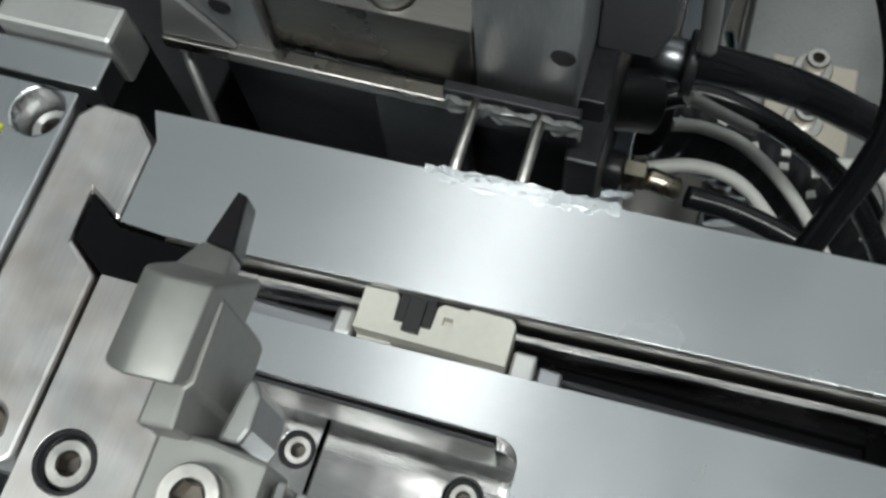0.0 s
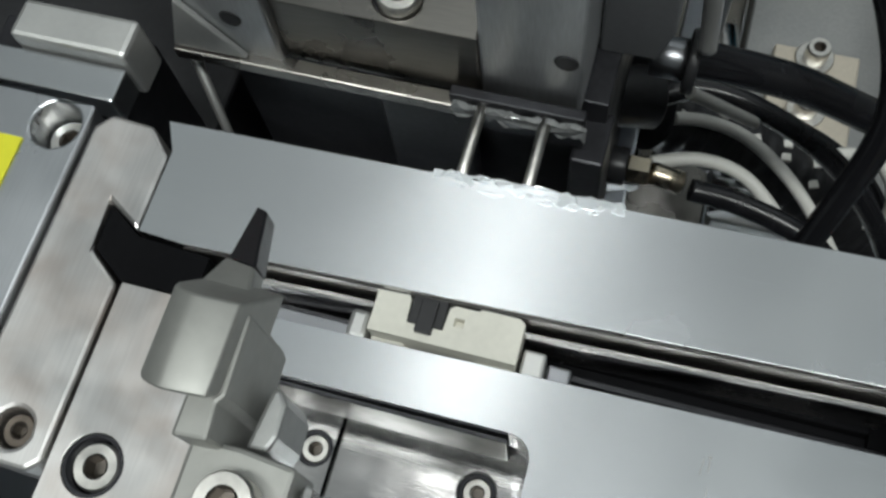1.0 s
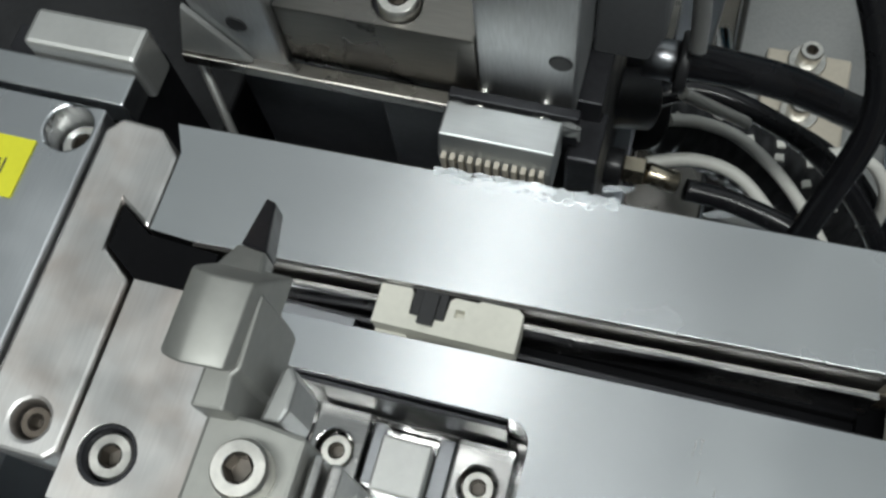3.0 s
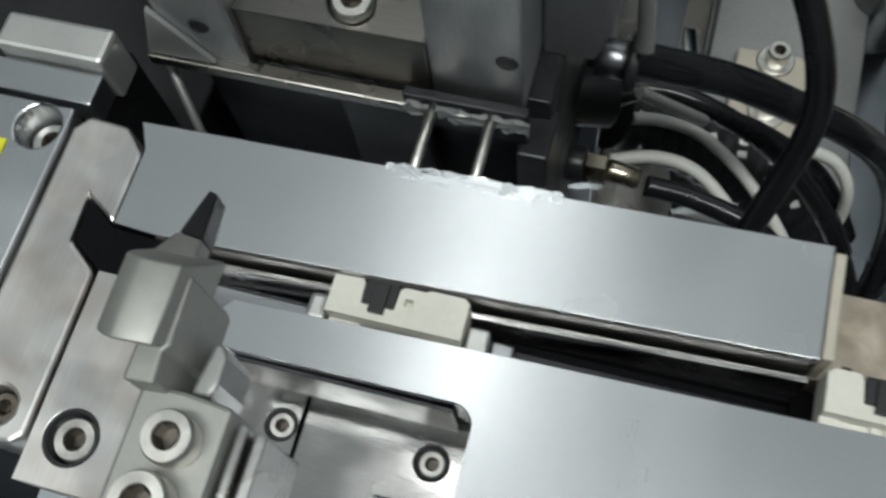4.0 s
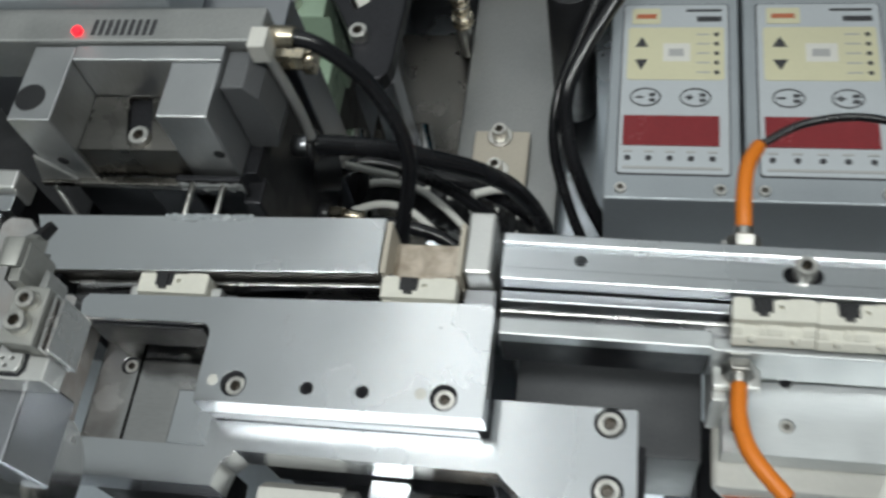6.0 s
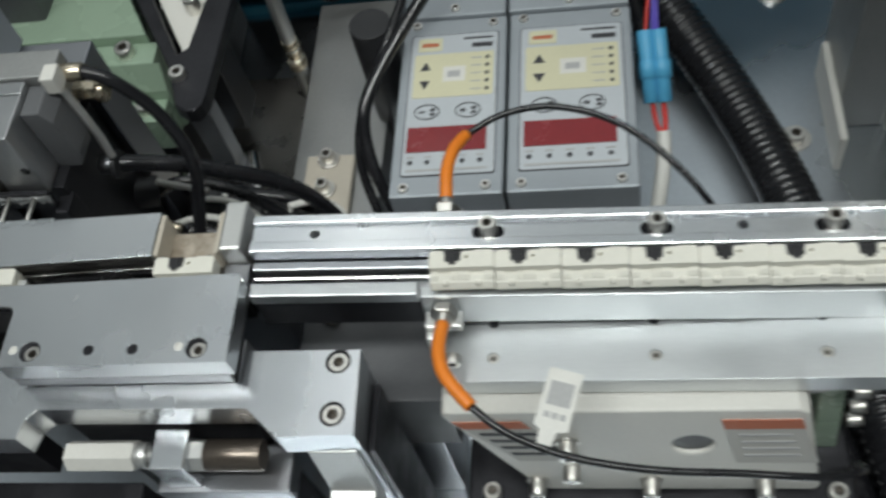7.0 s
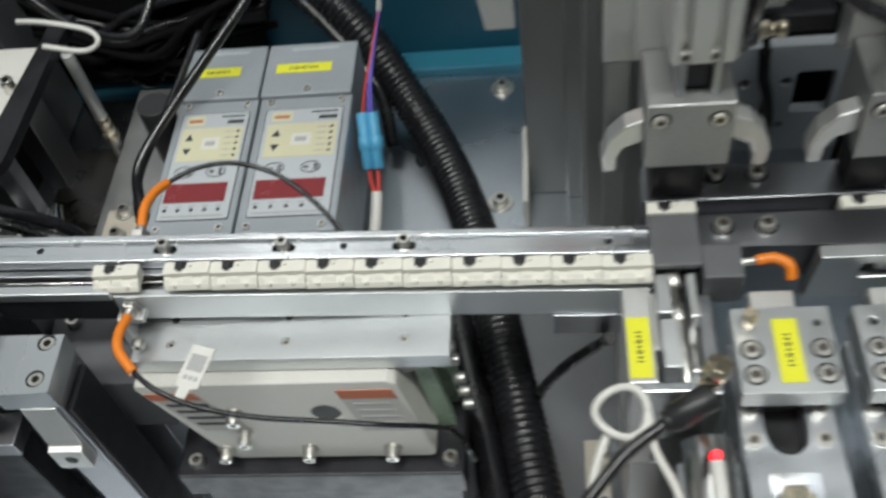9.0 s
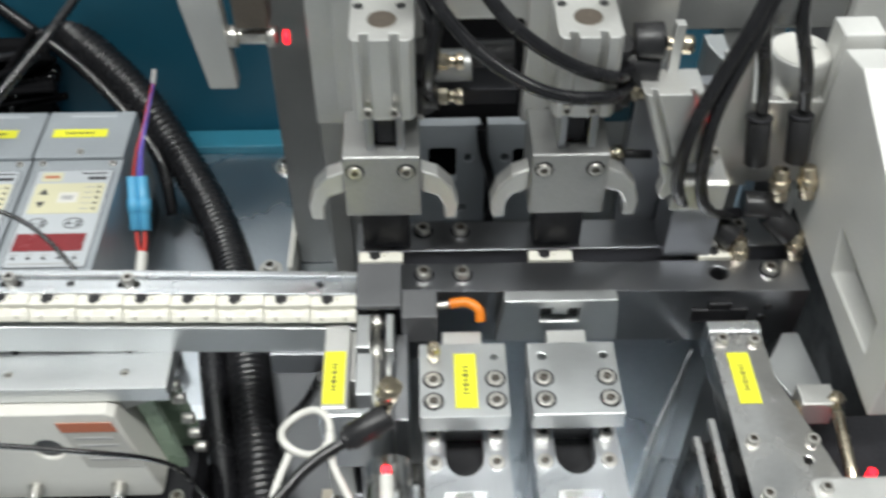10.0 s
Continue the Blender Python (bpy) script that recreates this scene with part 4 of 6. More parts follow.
# ---- vibrating feeder ----
def feeder():
    t = thing("feeder_rail", (200, 36, 110), "polished aluminium feeder rail with slotted screw holes", "rail")
    tilt = Matrix.Translation((0.065, 0, 0.1395)) @ Matrix.Rotation(math.atan(0.035), 4, "Y") @ Matrix.Translation((-0.065, 0, -0.1395))

    def sloped(name, m, bevel, *shapes, label=""):
        bm = bmesh.new()
        for s in shapes:
            box(bm, *s, tilt)
        return part(name, bm, m, t, label, bevel)

    bm = bmesh.new()
    prism(bm, [(66.2, 37), (338, 37), (338, 50), (66.2, 50)], 134, 137.6, holes=[slot(x - 2.6, x + 2.6, 43.2, 2.3) for x in (140, 190, 240)] + [disc(x, 43.8, 1.6) for x in (86, 215, 322)], m=tilt)
    part("top_bar", bm, ALU, t, bevel=0.3)
    sloped("rear_lip", ALU, 0.3, (66.2, 338, 47, 50, 137.7, 139.5))
    sloped("front_lip", ALU, 0.3, (66.2, 338, 36.9, 40.4, 137.7, 139.2))
    sloped("lower_bar", BLACKOX, 0.3, (66.2, 338, 37.5, 49, 118, 133.8))
    sloped("inner_track", DARKST, 0.4, (66.2, 338, 33.6, 36.6, 118, 133.4))
    sloped("inner_rail", STEEL, 0.4, (66.2, 338, 31.4, 32.6, 118, 131.2))
    sloped("track_floor", DARKST, 0.2, (66.2, 338, 26.6, 36.8, 114, 125.8))
    sloped("front_rail", SATIN, 0.4, (66.6, 119, 24.2, 28.8, 128.6, 133.6), (119.2, 338, 25.4, 28.6, 128.4, 130.4))
    # black on this stretch only: shade of the gap under the rail
    sloped("front_web", BLACKOX, 0.3, (66.6, 119, 25, 26.3, 114, 130.4))
    sloped("front_web", SATIN, 0.3, (119.2, 338, 25, 26.3, 114, 130.4))
    P("spacer", t, DARKST, 0.3, (126, 254, 30, 47, 108.9, 116))
    for x in (140, 190, 240):
        screw(t, x, 43.6, rail_z(x) - 2.2, 2.75, 5.2)
    sloped("rail_end", DARKST, 0.3, (300, 336, 24, 48, 100, 113.8))

    t = thing("vibrating_feeder", (190, 22, -20), "linear vibrating feeder with white casing and aluminium top", "feeder")
    bm = bmesh.new()
    prism(bm, [(123, 26), (257, 26), (257, 5.6), (123, 6.4)], 98.5, 107.6, holes=[disc(x, 14.2, 1.9) for x in (139, 188.5, 238)])
    part("top_plate", bm, SATIN, t, bevel=0.5)
    bm = bmesh.new()
    prism(bm, [(123, 26.3), (257, 26.3), (257, 38), (123, 38)], 98.5, 107.9, holes=[disc(x, 29.5, 1.6) for x in (139, 188.5, 238)])
    part("top_plate", bm, SATIN, t, bevel=0.5)
    bm = bmesh.new()
    prism(bm, [(124, 97), (255, 97), (236, 88), (140, 88)], 9, 38, "y")
    part("under_wedge", bm, GREYST, t, bevel=0.4)
    for x in (139, 188.5, 238):
        screw(t, x, 14.2, 105.6, 1.75, 1.4, name="set_screw")
        # flush black disc for the shade of a hole at the joint
        bm = bmesh.new()
        rod(bm, (x, 26.15, 107.4), (x, 26.15, 108.05), 1.7, 14)
        part("joint_bore_shade", bm, BLACKOX, t)
    bm = bmesh.new()
    sh = Matrix(((1, 0, 0, 0), (0, 1, 0.07, -0.0049), (0, 0, 1, 0), (0, 0, 0, 1)))
    prism(bm, [(122, 97.4), (230, 97.4), (233.5, 95), (244, 38), (242, 36), (152, 36), (148, 38), (121, 95)], -1.8, 30, "y", holes=[disc(200, 73, 6.4)], m=sh)
    part("casing", bm, WHITEP, t, bevel=1.2)
    # black plug close behind the casing hole, standing for its shade
    P("casing_hole_shade", t, BLACKP, 0.3, (185, 215, -0.6, 26, 62, 84))
    lab = bmesh.new()
    prism(lab, [(207.5, 92), (231, 92), (240.5, 60), (214.5, 60)], -2.15, -1.85, "y", m=sh)
    part("warning_label", lab, LABELG, t, "grey rating label with an orange-red band")
    lab = bmesh.new()
    prism(lab, [(207.5, 92.2), (231.2, 92.2), (233, 86), (208.9, 86)], -2.5, -2.2, "y", m=sh)
    part("warning_band", lab, REDINK, t)
    lab = bmesh.new()
    for i in range(4):
        z = 82 - i * 5
        prism(lab, [(213.5 + i, z), (229.5 + i * 1.4, z), (230 + i * 1.4, z - 1.2), (214 + i, z - 1.2)], -2.5, -2.2, "y", m=sh)
    part("label_print", lab, GREYINK, t)
    lab = bmesh.new()
    prism(lab, [(124.5, 92), (146, 92), (166, 62), (143, 62)], -2.15, -1.85, "y", m=sh)
    part("warning_label", lab, LABELG, t, "grey rating label with an orange-red band")
    lab = bmesh.new()
    prism(lab, [(124.3, 92.2), (146.3, 92.2), (149, 87.5), (127.2, 87.5)], -2.5, -2.2, "y", m=sh)
    part("warning_band", lab, REDINK, t)
    lab = bmesh.new()
    for i in range(4):
        z = 84 - i * 5
        prism(lab, [(132 + i * 3, z), (150 + i * 3, z), (151 + i * 3, z - 1.6), (133 + i * 3, z - 1.6)], -2.5, -2.2, "y", m=sh)
    part("label_print", lab, INK, t)
    for x, z in ((160, 76), (160.5, 58), (148, 45), (187, 45), (225, 45)):
        y = 0.07 * (z - 70) - 1.8
        screw(t, x, y + 0.2, z, 3.0, 6.5, (0, -1, -0.1))
        bm = bmesh.new()
        rod(bm, (x, y + 0.1, z), (x, y - 0.8, z), 4.0, 18)
        part("washer", bm, SCREW, t)
    P("foot_block", t, BLACKOX, 1, (122, 256, -12, 40, 14, 34), (126, 252, -6, 38, -20, 13.8))
    for x in (131, 250):
        screw(t, x, -5, 34, 3.4, 4)
    bm = bmesh.new()
    prism(bm, [(238, 97), (246, 97), (252, 34.2), (244, 34.2)], 12, 16, "y")
    part("leaf_spring", bm, GREEN, t, "pale green leaf spring", 0.4)
    bm = bmesh.new()
    prism(bm, [(240, 97), (248, 97), (254, 34.2), (246, 34.2)], 24, 36, "y")
    part("leaf_spring", bm, GREEN, t, "pale green leaf spring", 0.4)
    for z in (40, 52, 64, 80, 90):
        screw(t, 256 - (z - 40) * 0.08, 20, z, 2.8, 5, (1, 0, 0))
    bm = bmesh.new()
    rod(bm, (106, 20, 60), (122, 20, 60), 3, 14)
    part("stud", bm, BLACKOX, t)


feeder()

ROW = []
for i in range(11):
    x = 122.8 + 19.6 * i
    ROW.append(connector(x, 35.4, rail_z(x) + 0.4, "ivory plastic connector queued in the feeder rail", "connectors on the feeder rail", True))


def fibre_sensor(base, path, cable):
    t = thing("fibre_sensor", base, "nickel fibre sensor head with an orange sleeve and black cable", "sensor")
    bm = bmesh.new()
    a, b = Vector(path[0]), Vector(path[1])
    d = (b - a).normalized()
    rod(bm, a - d * 9, a, 2.2, 16)
    rod(bm, a - d * 6, a - d * 2.6, 4.2, 6)
    part("head", bm, SCREW, t)
    bm = bmesh.new()
    sweep(bm, path, 2.1, 12)
    part("sleeve", bm, ORANGE, t, "orange sleeve")
    bm = bmesh.new()
    sweep(bm, cable, 1.15, 10)
    part("cable", bm, TUBE, t)
    return t


fibre_sensor((125, 20, 112), [(125.5, 18, 124), (125.2, 8, 126.5), (128, -1, 128), (135.6, -9.8, 126.4)], [(135.6, -9.8, 126.4), (146, -17, 124), (163, -22, 119), (185, -24, 114), (210, -23, 108), (232, -22, 102), (248, -14, 84), (254, 0, 50), (258, 10, 0)])
fibre_sensor((126, 56, 125), [(126.2, 57, 134), (126.2, 66, 136), (127.6, 76, 134), (130.8, 84, 131)], [(130.8, 84, 131), (143, 91, 132), (160, 93, 132), (180, 88, 128), (198, 76, 120), (212, 62, 108), (220, 52, 90)])


def feeder_small():
    t = thing("sensor_bracket", (122, 24, 105), "aluminium sensor bracket with a screw beside the feeder", "bracket")
    P("bracket", t, ANO, 0.5, (119.4, 123.4, 16, 38, 96, 118), (119.4, 131, 18.5, 24, 118, 121))
    screw(t, 127, 13, 112, 2.6, 3, (0, -1, 0))
    t = thing("sensor_bracket", (126, 52, 118), "aluminium sensor bracket behind the feeder rail", "bracket")
    P("bracket", t, ANO, 0.4, (121, 131, 50.4, 55, 112, 131))
    # white tag on the fibre cable
    t = thing("cable_tag", (161, -8, 124), "white folded cable tag with a printed square", "tag")
    m = Matrix.Translation((0.1605, -0.0085, 0.1265)) @ Euler((radians(8), 0, radians(-17))).to_matrix().to_4x4()
    bm = bmesh.new()
    prism(bm, [(-5.2, 9), (4.6, 9), (4.6, -8), (1.6, -9), (1.2, -13), (-3.0, -13), (-3.2, -9), (-5.2, -8)], -0.3, 0.3, m=m)
    part("paper", bm, WHITEW, t)
    bm = bmesh.new()
    box(bm, -3.6, 3.2, -1.6, 5.4, 0.31, 0.36, m)
    for k in range(3):
        box(bm, -3.2 + k * 2.3, -1.6 + k * 2.3, -5.4, -3.6, 0.31, 0.36, m)
    part("print", bm, GREYINK, t)


feeder_small()


# ---- controllers ----
def controller(x0, x1):
    t = thing("feeder_controller", ((x0 + x1) / 2, 180, -20), "grey sheet-metal feeder controller with red display and cream keypad", "controller", "feeder controllers")
    P("body", t, GREYBOX, 0.8, (x0, x1, 109.5, 207.5, 2, 61))
    P("rear_body", t, GREYBOX, 0.8, (x0 - 0.6, x1 - 0.4, 207.8, 251, 2, 63))
    P("base_tray", t, BLACKP, 0.6, (x0 + 2, x1 - 2, 116, 248, -20, 1.8))
    w = x1 - x0
    px0, px1 = x0 + 0.085 * w, x1 - 0.07 * w
    bm = bmesh.new()
    prism(bm, rounded(px0, px1, 119.4, 198, 1.6), 61, 61.35)
    panel = part("panel_edge", bm, INK, t)
    bm = bmesh.new()
    prism(bm, rounded(px0 + 0.5, px1 - 0.5, 119.9, 197.5, 1.4), 61.4, 61.6)
    panel = part("panel", bm, PANEL, t)
    z = 61.65

    def X(u):
        return px0 + u * (px1 - px0)

    def field(name, m, *quads, top=z + 0.2):
        bm = bmesh.new()
        for q in quads:
            prism(bm, q, z, top)
        return part(name, bm, m, t)

    def rect(u0, u1, y0, y1):
        return [(X(u0), y0), (X(u1), y0), (X(u1), y1), (X(u0), y1)]

    field("keypad", CREAM, rounded(X(0.06), X(0.95), 161, 186, 1.2))
    field("display", DISPLAY, rect(0.05, 0.9, 131.5, 144.5), top=z + 0.5)
    field("brand_plate", CREAM, rounded(X(0.09), X(0.36), 187.8, 195.5, 0.8))
    field("red_print", REDINK, rect(0.13, 0.32, 190.4, 192.6), top=z + 0.26)
    field("logo_bar", INK, rect(0.7, 0.93, 189, 191.4), rect(0.6, 0.93, 194.0, 195.0))
    zz = z + 0.26
    field("arrow_key", INK, [(X(0.13), 176.5), (X(0.25), 176.5), (X(0.19), 181.5)], top=zz)
    field("arrow_key", INK, [(X(0.13), 170.5), (X(0.25), 170.5), (X(0.19), 165.5)], top=zz)
    field("set_key", WHITEP, rect(0.39, 0.64, 169.6, 178.2), top=zz)
    field("set_print", GREYINK, rect(0.44, 0.58, 172, 175.6), top=zz + 0.05)
    for i in range(5):
        y = 182.5 - i * 4.5
        field("indicator", INK, disc(X(0.88), y, 1.0, 12), top=zz)
        field("caption", GREYINK, rect(0.7, 0.82, y - 0.3, y + 0.3), top=zz)
    for u, plus in ((0.24, 0), (0.69, 1)):
        ring = [(X(u) + 5.6 * math.cos(a * math.pi / 14), 153 + 4.2 * math.sin(a * math.pi / 14)) for a in range(28)]
        inner = [(X(u) + 5.1 * math.cos(a * math.pi / 14), 153 + 3.7 * math.sin(a * math.pi / 14)) for a in range(28)]
        bm = bmesh.new()
        prism(bm, ring, z, zz, holes=[inner])
        part("key_ring", bm, INK, t)
        marks = [rect(u - 0.09, u - 0.02, 152.6, 153.4), rect(u + 0.035, u + 0.09, 151, 152.4), rect(u + 0.035, u + 0.09, 153.4, 154.8)]
        if plus:
            marks.append([(X(u - 0.055) - 0.4, 151.8), (X(u - 0.055) + 0.4, 151.8), (X(u - 0.055) + 0.4, 154.2), (X(u - 0.055) - 0.4, 154.2)])
        for mk in marks:
            field("key_mark", INK, mk, top=zz)
    for i in range(5):
        u = 0.1 + i * 0.185
        field("setting_hole", INK, disc(X(u), 126.2, 1.15, 14), top=zz)
        field("caption", GREYINK, rect(u - 0.04, u + 0.04, 128.6, 129.3), top=zz)
    field("foot_print", GREYINK, rect(0.06, 0.92, 121.6, 122.6), top=zz)
    for x, y in ((x0 + 6, 113.5), (x1 - 7, 113.5), (x0 + 6, 204), (x1 - 6, 203.5), (x0 + w * 0.5, 212)):
        screw(t, x, y, 61 if y < 207 else 63, 2.1, 1.5)
    label_plate(x0 + 6, x1 - 14, 226, 233.5, 63.05, 4, "yellow paper label on the controller cover")
    bm = bmesh.new()
    prism(bm, slot(x0 + 14, x1 - 12, 246, 0.8), 63, 63.3)
    part("vent_slot", bm, PANEL, t)
    return t


controller(87.6, 134.6)
controller(136.2, 189.2)


def wires():
    t = thing("wire_joint", (200, 175, 30), "blue sleeved wire joint with red, violet and white wires", "wire joint")
    bm = bmesh.new()
    for dx in (-3.0, 3.0):
        rod(bm, (198 + dx, 196, 57), (200 + dx, 172, 36), 3.4, 14)
        rod(bm, (199 + dx * 1.05, 186, 48), (199.4 + dx * 1.05, 180, 43), 4.0, 14)
    part("sleeve", bm, BLUE, t)
    for k, (dx, m) in enumerate(((-2.4, REDW), (2.4, REDW))):
        bm = bmesh.new()
        sweep(bm, [(200 + dx, 172, 36), (201 + dx * 0.8, 164, 31), (202, 158, 29)], 1.3, 8)
        part("wire", bm, m, t)
    bm = bmesh.new()
    sweep(bm, [(202, 160, 30), (201, 146, 22), (197, 128, 8), (192, 108, -10), (188, 90, -16)], 3.4, 12)
    part("cable", bm, WHITEW, t)
    for k, (dx, m) in enumerate(((-2.6, REDW), (2.6, PURPLE), (0.6, PURPLE))):
        bm = bmesh.new()
        sweep(bm, [(198 + dx, 195, 56), (199 + dx * 0.6, 208, 66), (202 + dx * 0.2, 222, 76), (207, 240, 92)], 0.9, 8)
        part("wire", bm, m, t)
    bm = bmesh.new()
    rod(bm, (207, 240, 92), (208, 246, 98), 1.6, 8)
    part("wire_end", bm, GREYINK, t)
    tube_thing("cable_conduit", [(20, 420, 90), (80, 372, 84), (130, 330, 70), (176, 296, 42), (212, 256, 6), (238, 206, -4), (256, 150, -3), (268, 91, -1), (282, 22, -1), (294, -42, -3), (304, -120, -6)], 12.5, RUBBER, "glossy black corrugated cable conduit on the base plate", "conduit", 20, 10, ribs=1.3, pitch=4.2)
    tube_thing("cable_conduit", [(239, 130, -9), (252, 70, -9), (263, 20, -9), (271.5, -30, -9), (279, -100, -9)], 8.0, TUBE, "smooth black cable sleeve beside a corrugated conduit", "cable sleeve", 18, 10)
    tube_thing("black_cable", [(60, 330, 120), (110, 318, 80), (150, 300, 50), (190, 262, 18), (200, 232, -10)], 4.2, TUBE, "thick black cable over the base plate", "cable", 12)
    tube_thing("black_cable", [(-10, 260, 120), (20, 250, 90), (50, 262, 70), (64, 300, 90)], 3, TUBE, "black cable loop behind the controllers", "cable", 10)
    tube_thing("black_cable", [(266, 2, -17), (276, 26, -16.6), (285, 43, -12), (291, 40, 14), (299, 38, 34), (309, 36, 52), (321.5, 18, 97)], 2.6, TUBE, "black cable crossing to the next station", "cable", 10)
    # tangle of black cables behind the controllers
    rnd = random.Random(21)
    t = thing("cable_bundle", (40, 310, -20), "tangled bundle of black cables behind the controllers", "cable bundle")
    for i in range(18):
        r = rnd.choice((2.2, 2.6, 3.2, 4.2, 5.0))
        y = 306 - 3.0 * (i % 6) + rnd.uniform(-4, 4)
        za, zb = rnd.uniform(30, 120), rnd.uniform(30, 95)
        low = rnd.uniform(-12, 46)
        xm = rnd.uniform(0, 60)
        bm = bmesh.new()
        sweep(bm, [(-70, y + 6, za), (-24, y, (za + low) / 2 + rnd.uniform(-8, 14)), (xm, y - rnd.uniform(0, 8), low), (xm + 38, y + 4, (zb + low) / 2), (122, y + 8, zb)], r, 10)
        part("cable", bm, TUBE if i % 3 == 0 else MATTE, t)
    P("bundle_wrap", t, MATTE, 8, (-60, 112, 308, 322, -14, 74))
    bm = bmesh.new()
    rod(bm, (50, 300, 84), (66, 298, 78), 4.6, 12)
    part("joint", bm, BLUE, t, "pale blue wire joint")
    # plates added for the base's dark reflections; the joint between them is real
    t = thing("base_dark_plate", (305, -30, -20), "dark steel plate added to darken the base beside the pusher", "plate")
    P("cover", t, GUNST, 0.3, (272, 332, -150, 140, -20, -18.8))
    t = thing("base_dark_plate", (352, -10, -20), "dark steel plate added to darken the base, narrow joint beside it", "plate")
    P("cover", t, HEADST, 0.3, (333.2, 372, -150, 140, -20, -18.8))
    t = thing("cable_saddle", (316, 10, -17), "tan cable saddle with two bolts on a dark plate", "bracket")
    P("saddle", t, TAN, 0.6, (311, 323, -30, 28, -18.8, -15.8))
    for y in (20, -6):
        screw(t, 319.5, y, -15.8, 3.2, 5)
    bm = bmesh.new()
    rod(bm, (218, 112, -20), (218, 112, -6), 7, 16)
    rod(bm, (218, 112, -6), (218, 112, -4), 8, 16)
    solo("cable_gland", bm, BLACKP, "black cable gland in the base plate", "gland")
    for x, y, r in ((269, 290, 4.6), (268, 190, 4.6)):
        t = thing("base_bolt", (x, y, -20), "socket bolt with washer in the base plate", "bolt")
        bm = bmesh.new()
        rod(bm, (x, y, -20), (x, y, -18.8), r * 1.7, 22)
        part("washer", bm, SCREW, t)
        screw(t, x, y, -18.8, r, r * 1.0)


wires()


# ---- column and right station ----
def right_station():
    t = thing("support_column", (315, 215, -20), "tall grey aluminium column with edge grooves", "column")
    bm = bmesh.new()
    prism(bm, [(286.5, 196), (309, 196), (309, 192), (318, 192), (318, 150), (345, 150), (345, 240), (286.5, 240)], -20, 470)
    part("column", bm, GREYST, t, bevel=1)
    t = thing("edge_strip", (283, 225, -20), "pale plastic edge strip beside the column", "strip")
    P("strip", t, WHITEP, 1.0, (282.6, 286.2, 170, 231, -20, 4))

    t = thing("transfer_track", (435, 60, 90), "dark steel transfer track with a narrow slot", "track")
    P("rear_bar", t, DARKST, 0.5, (337, 536, 63.4, 82, 92, 128))
    bm = bmesh.new()
    prism(bm, [(337.5, 56), (535, 54.5), (535, 36), (337.5, 40)], 94, 128, holes=[disc(497, 47, 4.0)])
    part("front_bar", bm, DARKST, t, bevel=0.5)
    P("slot_floor", t, BLACKOX, 0.3, (338, 534, 55.2, 63.2, 92, 119))
    P("bed", t, BASE, 0.5, (340, 530, 44, 80, -20, 91.8))
    for x, y in ((367, 49), (384, 48.6), (384, 75.5), (367, 76), (520, 48), (512, 75)):
        recess_shade(t, x, y, 127.8, 128.15, 4.6)
        screw(t, x, y, 128, 3.4, 3.2)
    P("end_cap", t, ENDCAP, 0.5, (338.0, 357, 29, 54, 128.2, 131), (357.2, 372.4, 24, 39.8, 112, 129))
    bm = bmesh.new()
    prism(bm, [(398, 104), (452, 104), (450, 131), (401, 131)], 30, 36, "y", holes=[[(417, 117), (434, 117), (434, 126), (429, 126), (429, 122), (422, 122), (422, 126), (417, 126)]])
    part("cover_plate", bm, SATIN, t, bevel=0.6)
    # black solids on the bar's face stand for shaded openings
    P("cut_out_shade", t, BLACKP, 0.1, (415, 436, 34.5, 35.9, 115, 127.5))
    P("face_slot_shade", t, BLACKP, 0.2, (485, 510, 34.8, 36.4, 108.5, 117), (492, 502, 34.8, 36.4, 117.2, 121))

    for x, z in ((519, 117), (517, 110)):
        bm = bmesh.new()
        rod(bm, (x, 36.4, z), (x, 35.6, z), 2.0, 14)
        part("bore", bm, BLACKP, t)
    # clamping blocks with four screws each
    def clamp(x0, x1, labelled):
        c = thing("clamp_unit", ((x0 + x1) / 2, -8, -20), "aluminium clamp unit with four socket screws" + (" and a yellow label" if labelled else ""), "clamp", "clamp units")
        w = x1 - x0
        bm = bmesh.new()
        prism(bm, [(x0, 10.5), (x1, 10.5), (x1, -25.5), (x0, -25.5)], 118, 127.5, holes=[disc(x0 + 6, 3.4, 1.6, 14), disc(x1 - 5, 3.4, 1.6, 14)])
        a = part("cap", bm, SATIN, c, bevel=0.5)
        for x in (x0 + 5.6, x1 - 5):
            for y in (-7.6, -18):
                recess_shade(a, x, y, 127.2, 127.62, 4.3)
                screw(a, x, y, 127.3, 3.3, 1.0)
        bm = bmesh.new()
        prism(bm, [(x0 + 1, 8), (x1 - 1, 8), (x1 + 2, -90), (x0 + 2, -90)], 96, 106, holes=[[(x0 + 10, -16)] + [(x0 + w / 2 + (w / 2 - 10) * math.cos(math.pi * (1 + i / 8)), -30 + 9 * math.sin(math.pi * (1 + i / 8))) for i in range(9)] + [(x1 - 10, -16)], rounded(x0 + 9, x1 - 9, -66, -46, 1)])
        part("body", bm, ALU_Y, c, bevel=0.5)
        # black filler covers the light stem: shade of the arch opening
        P("arch_shade", c, BLACKP, 0.1, (x0 + 8, x1 - 8, -41, 4, 60, 96.3))
        P("stem", c, ALU, 0.5, (x0 + 2, x1 - 2, -84, 6, -20, 95.8))
        P("neck", c, ALU, 0.5, (x0 + 2, x1 - 2, -8, 6, 106.2, 117.8))
        bm = bmesh.new()
        rod(bm, (x0 + w / 2, -56, 96), (x0 + w / 2, -56, 104), 7.5, 6)
        part("hex_nut", bm, BRASS, c)
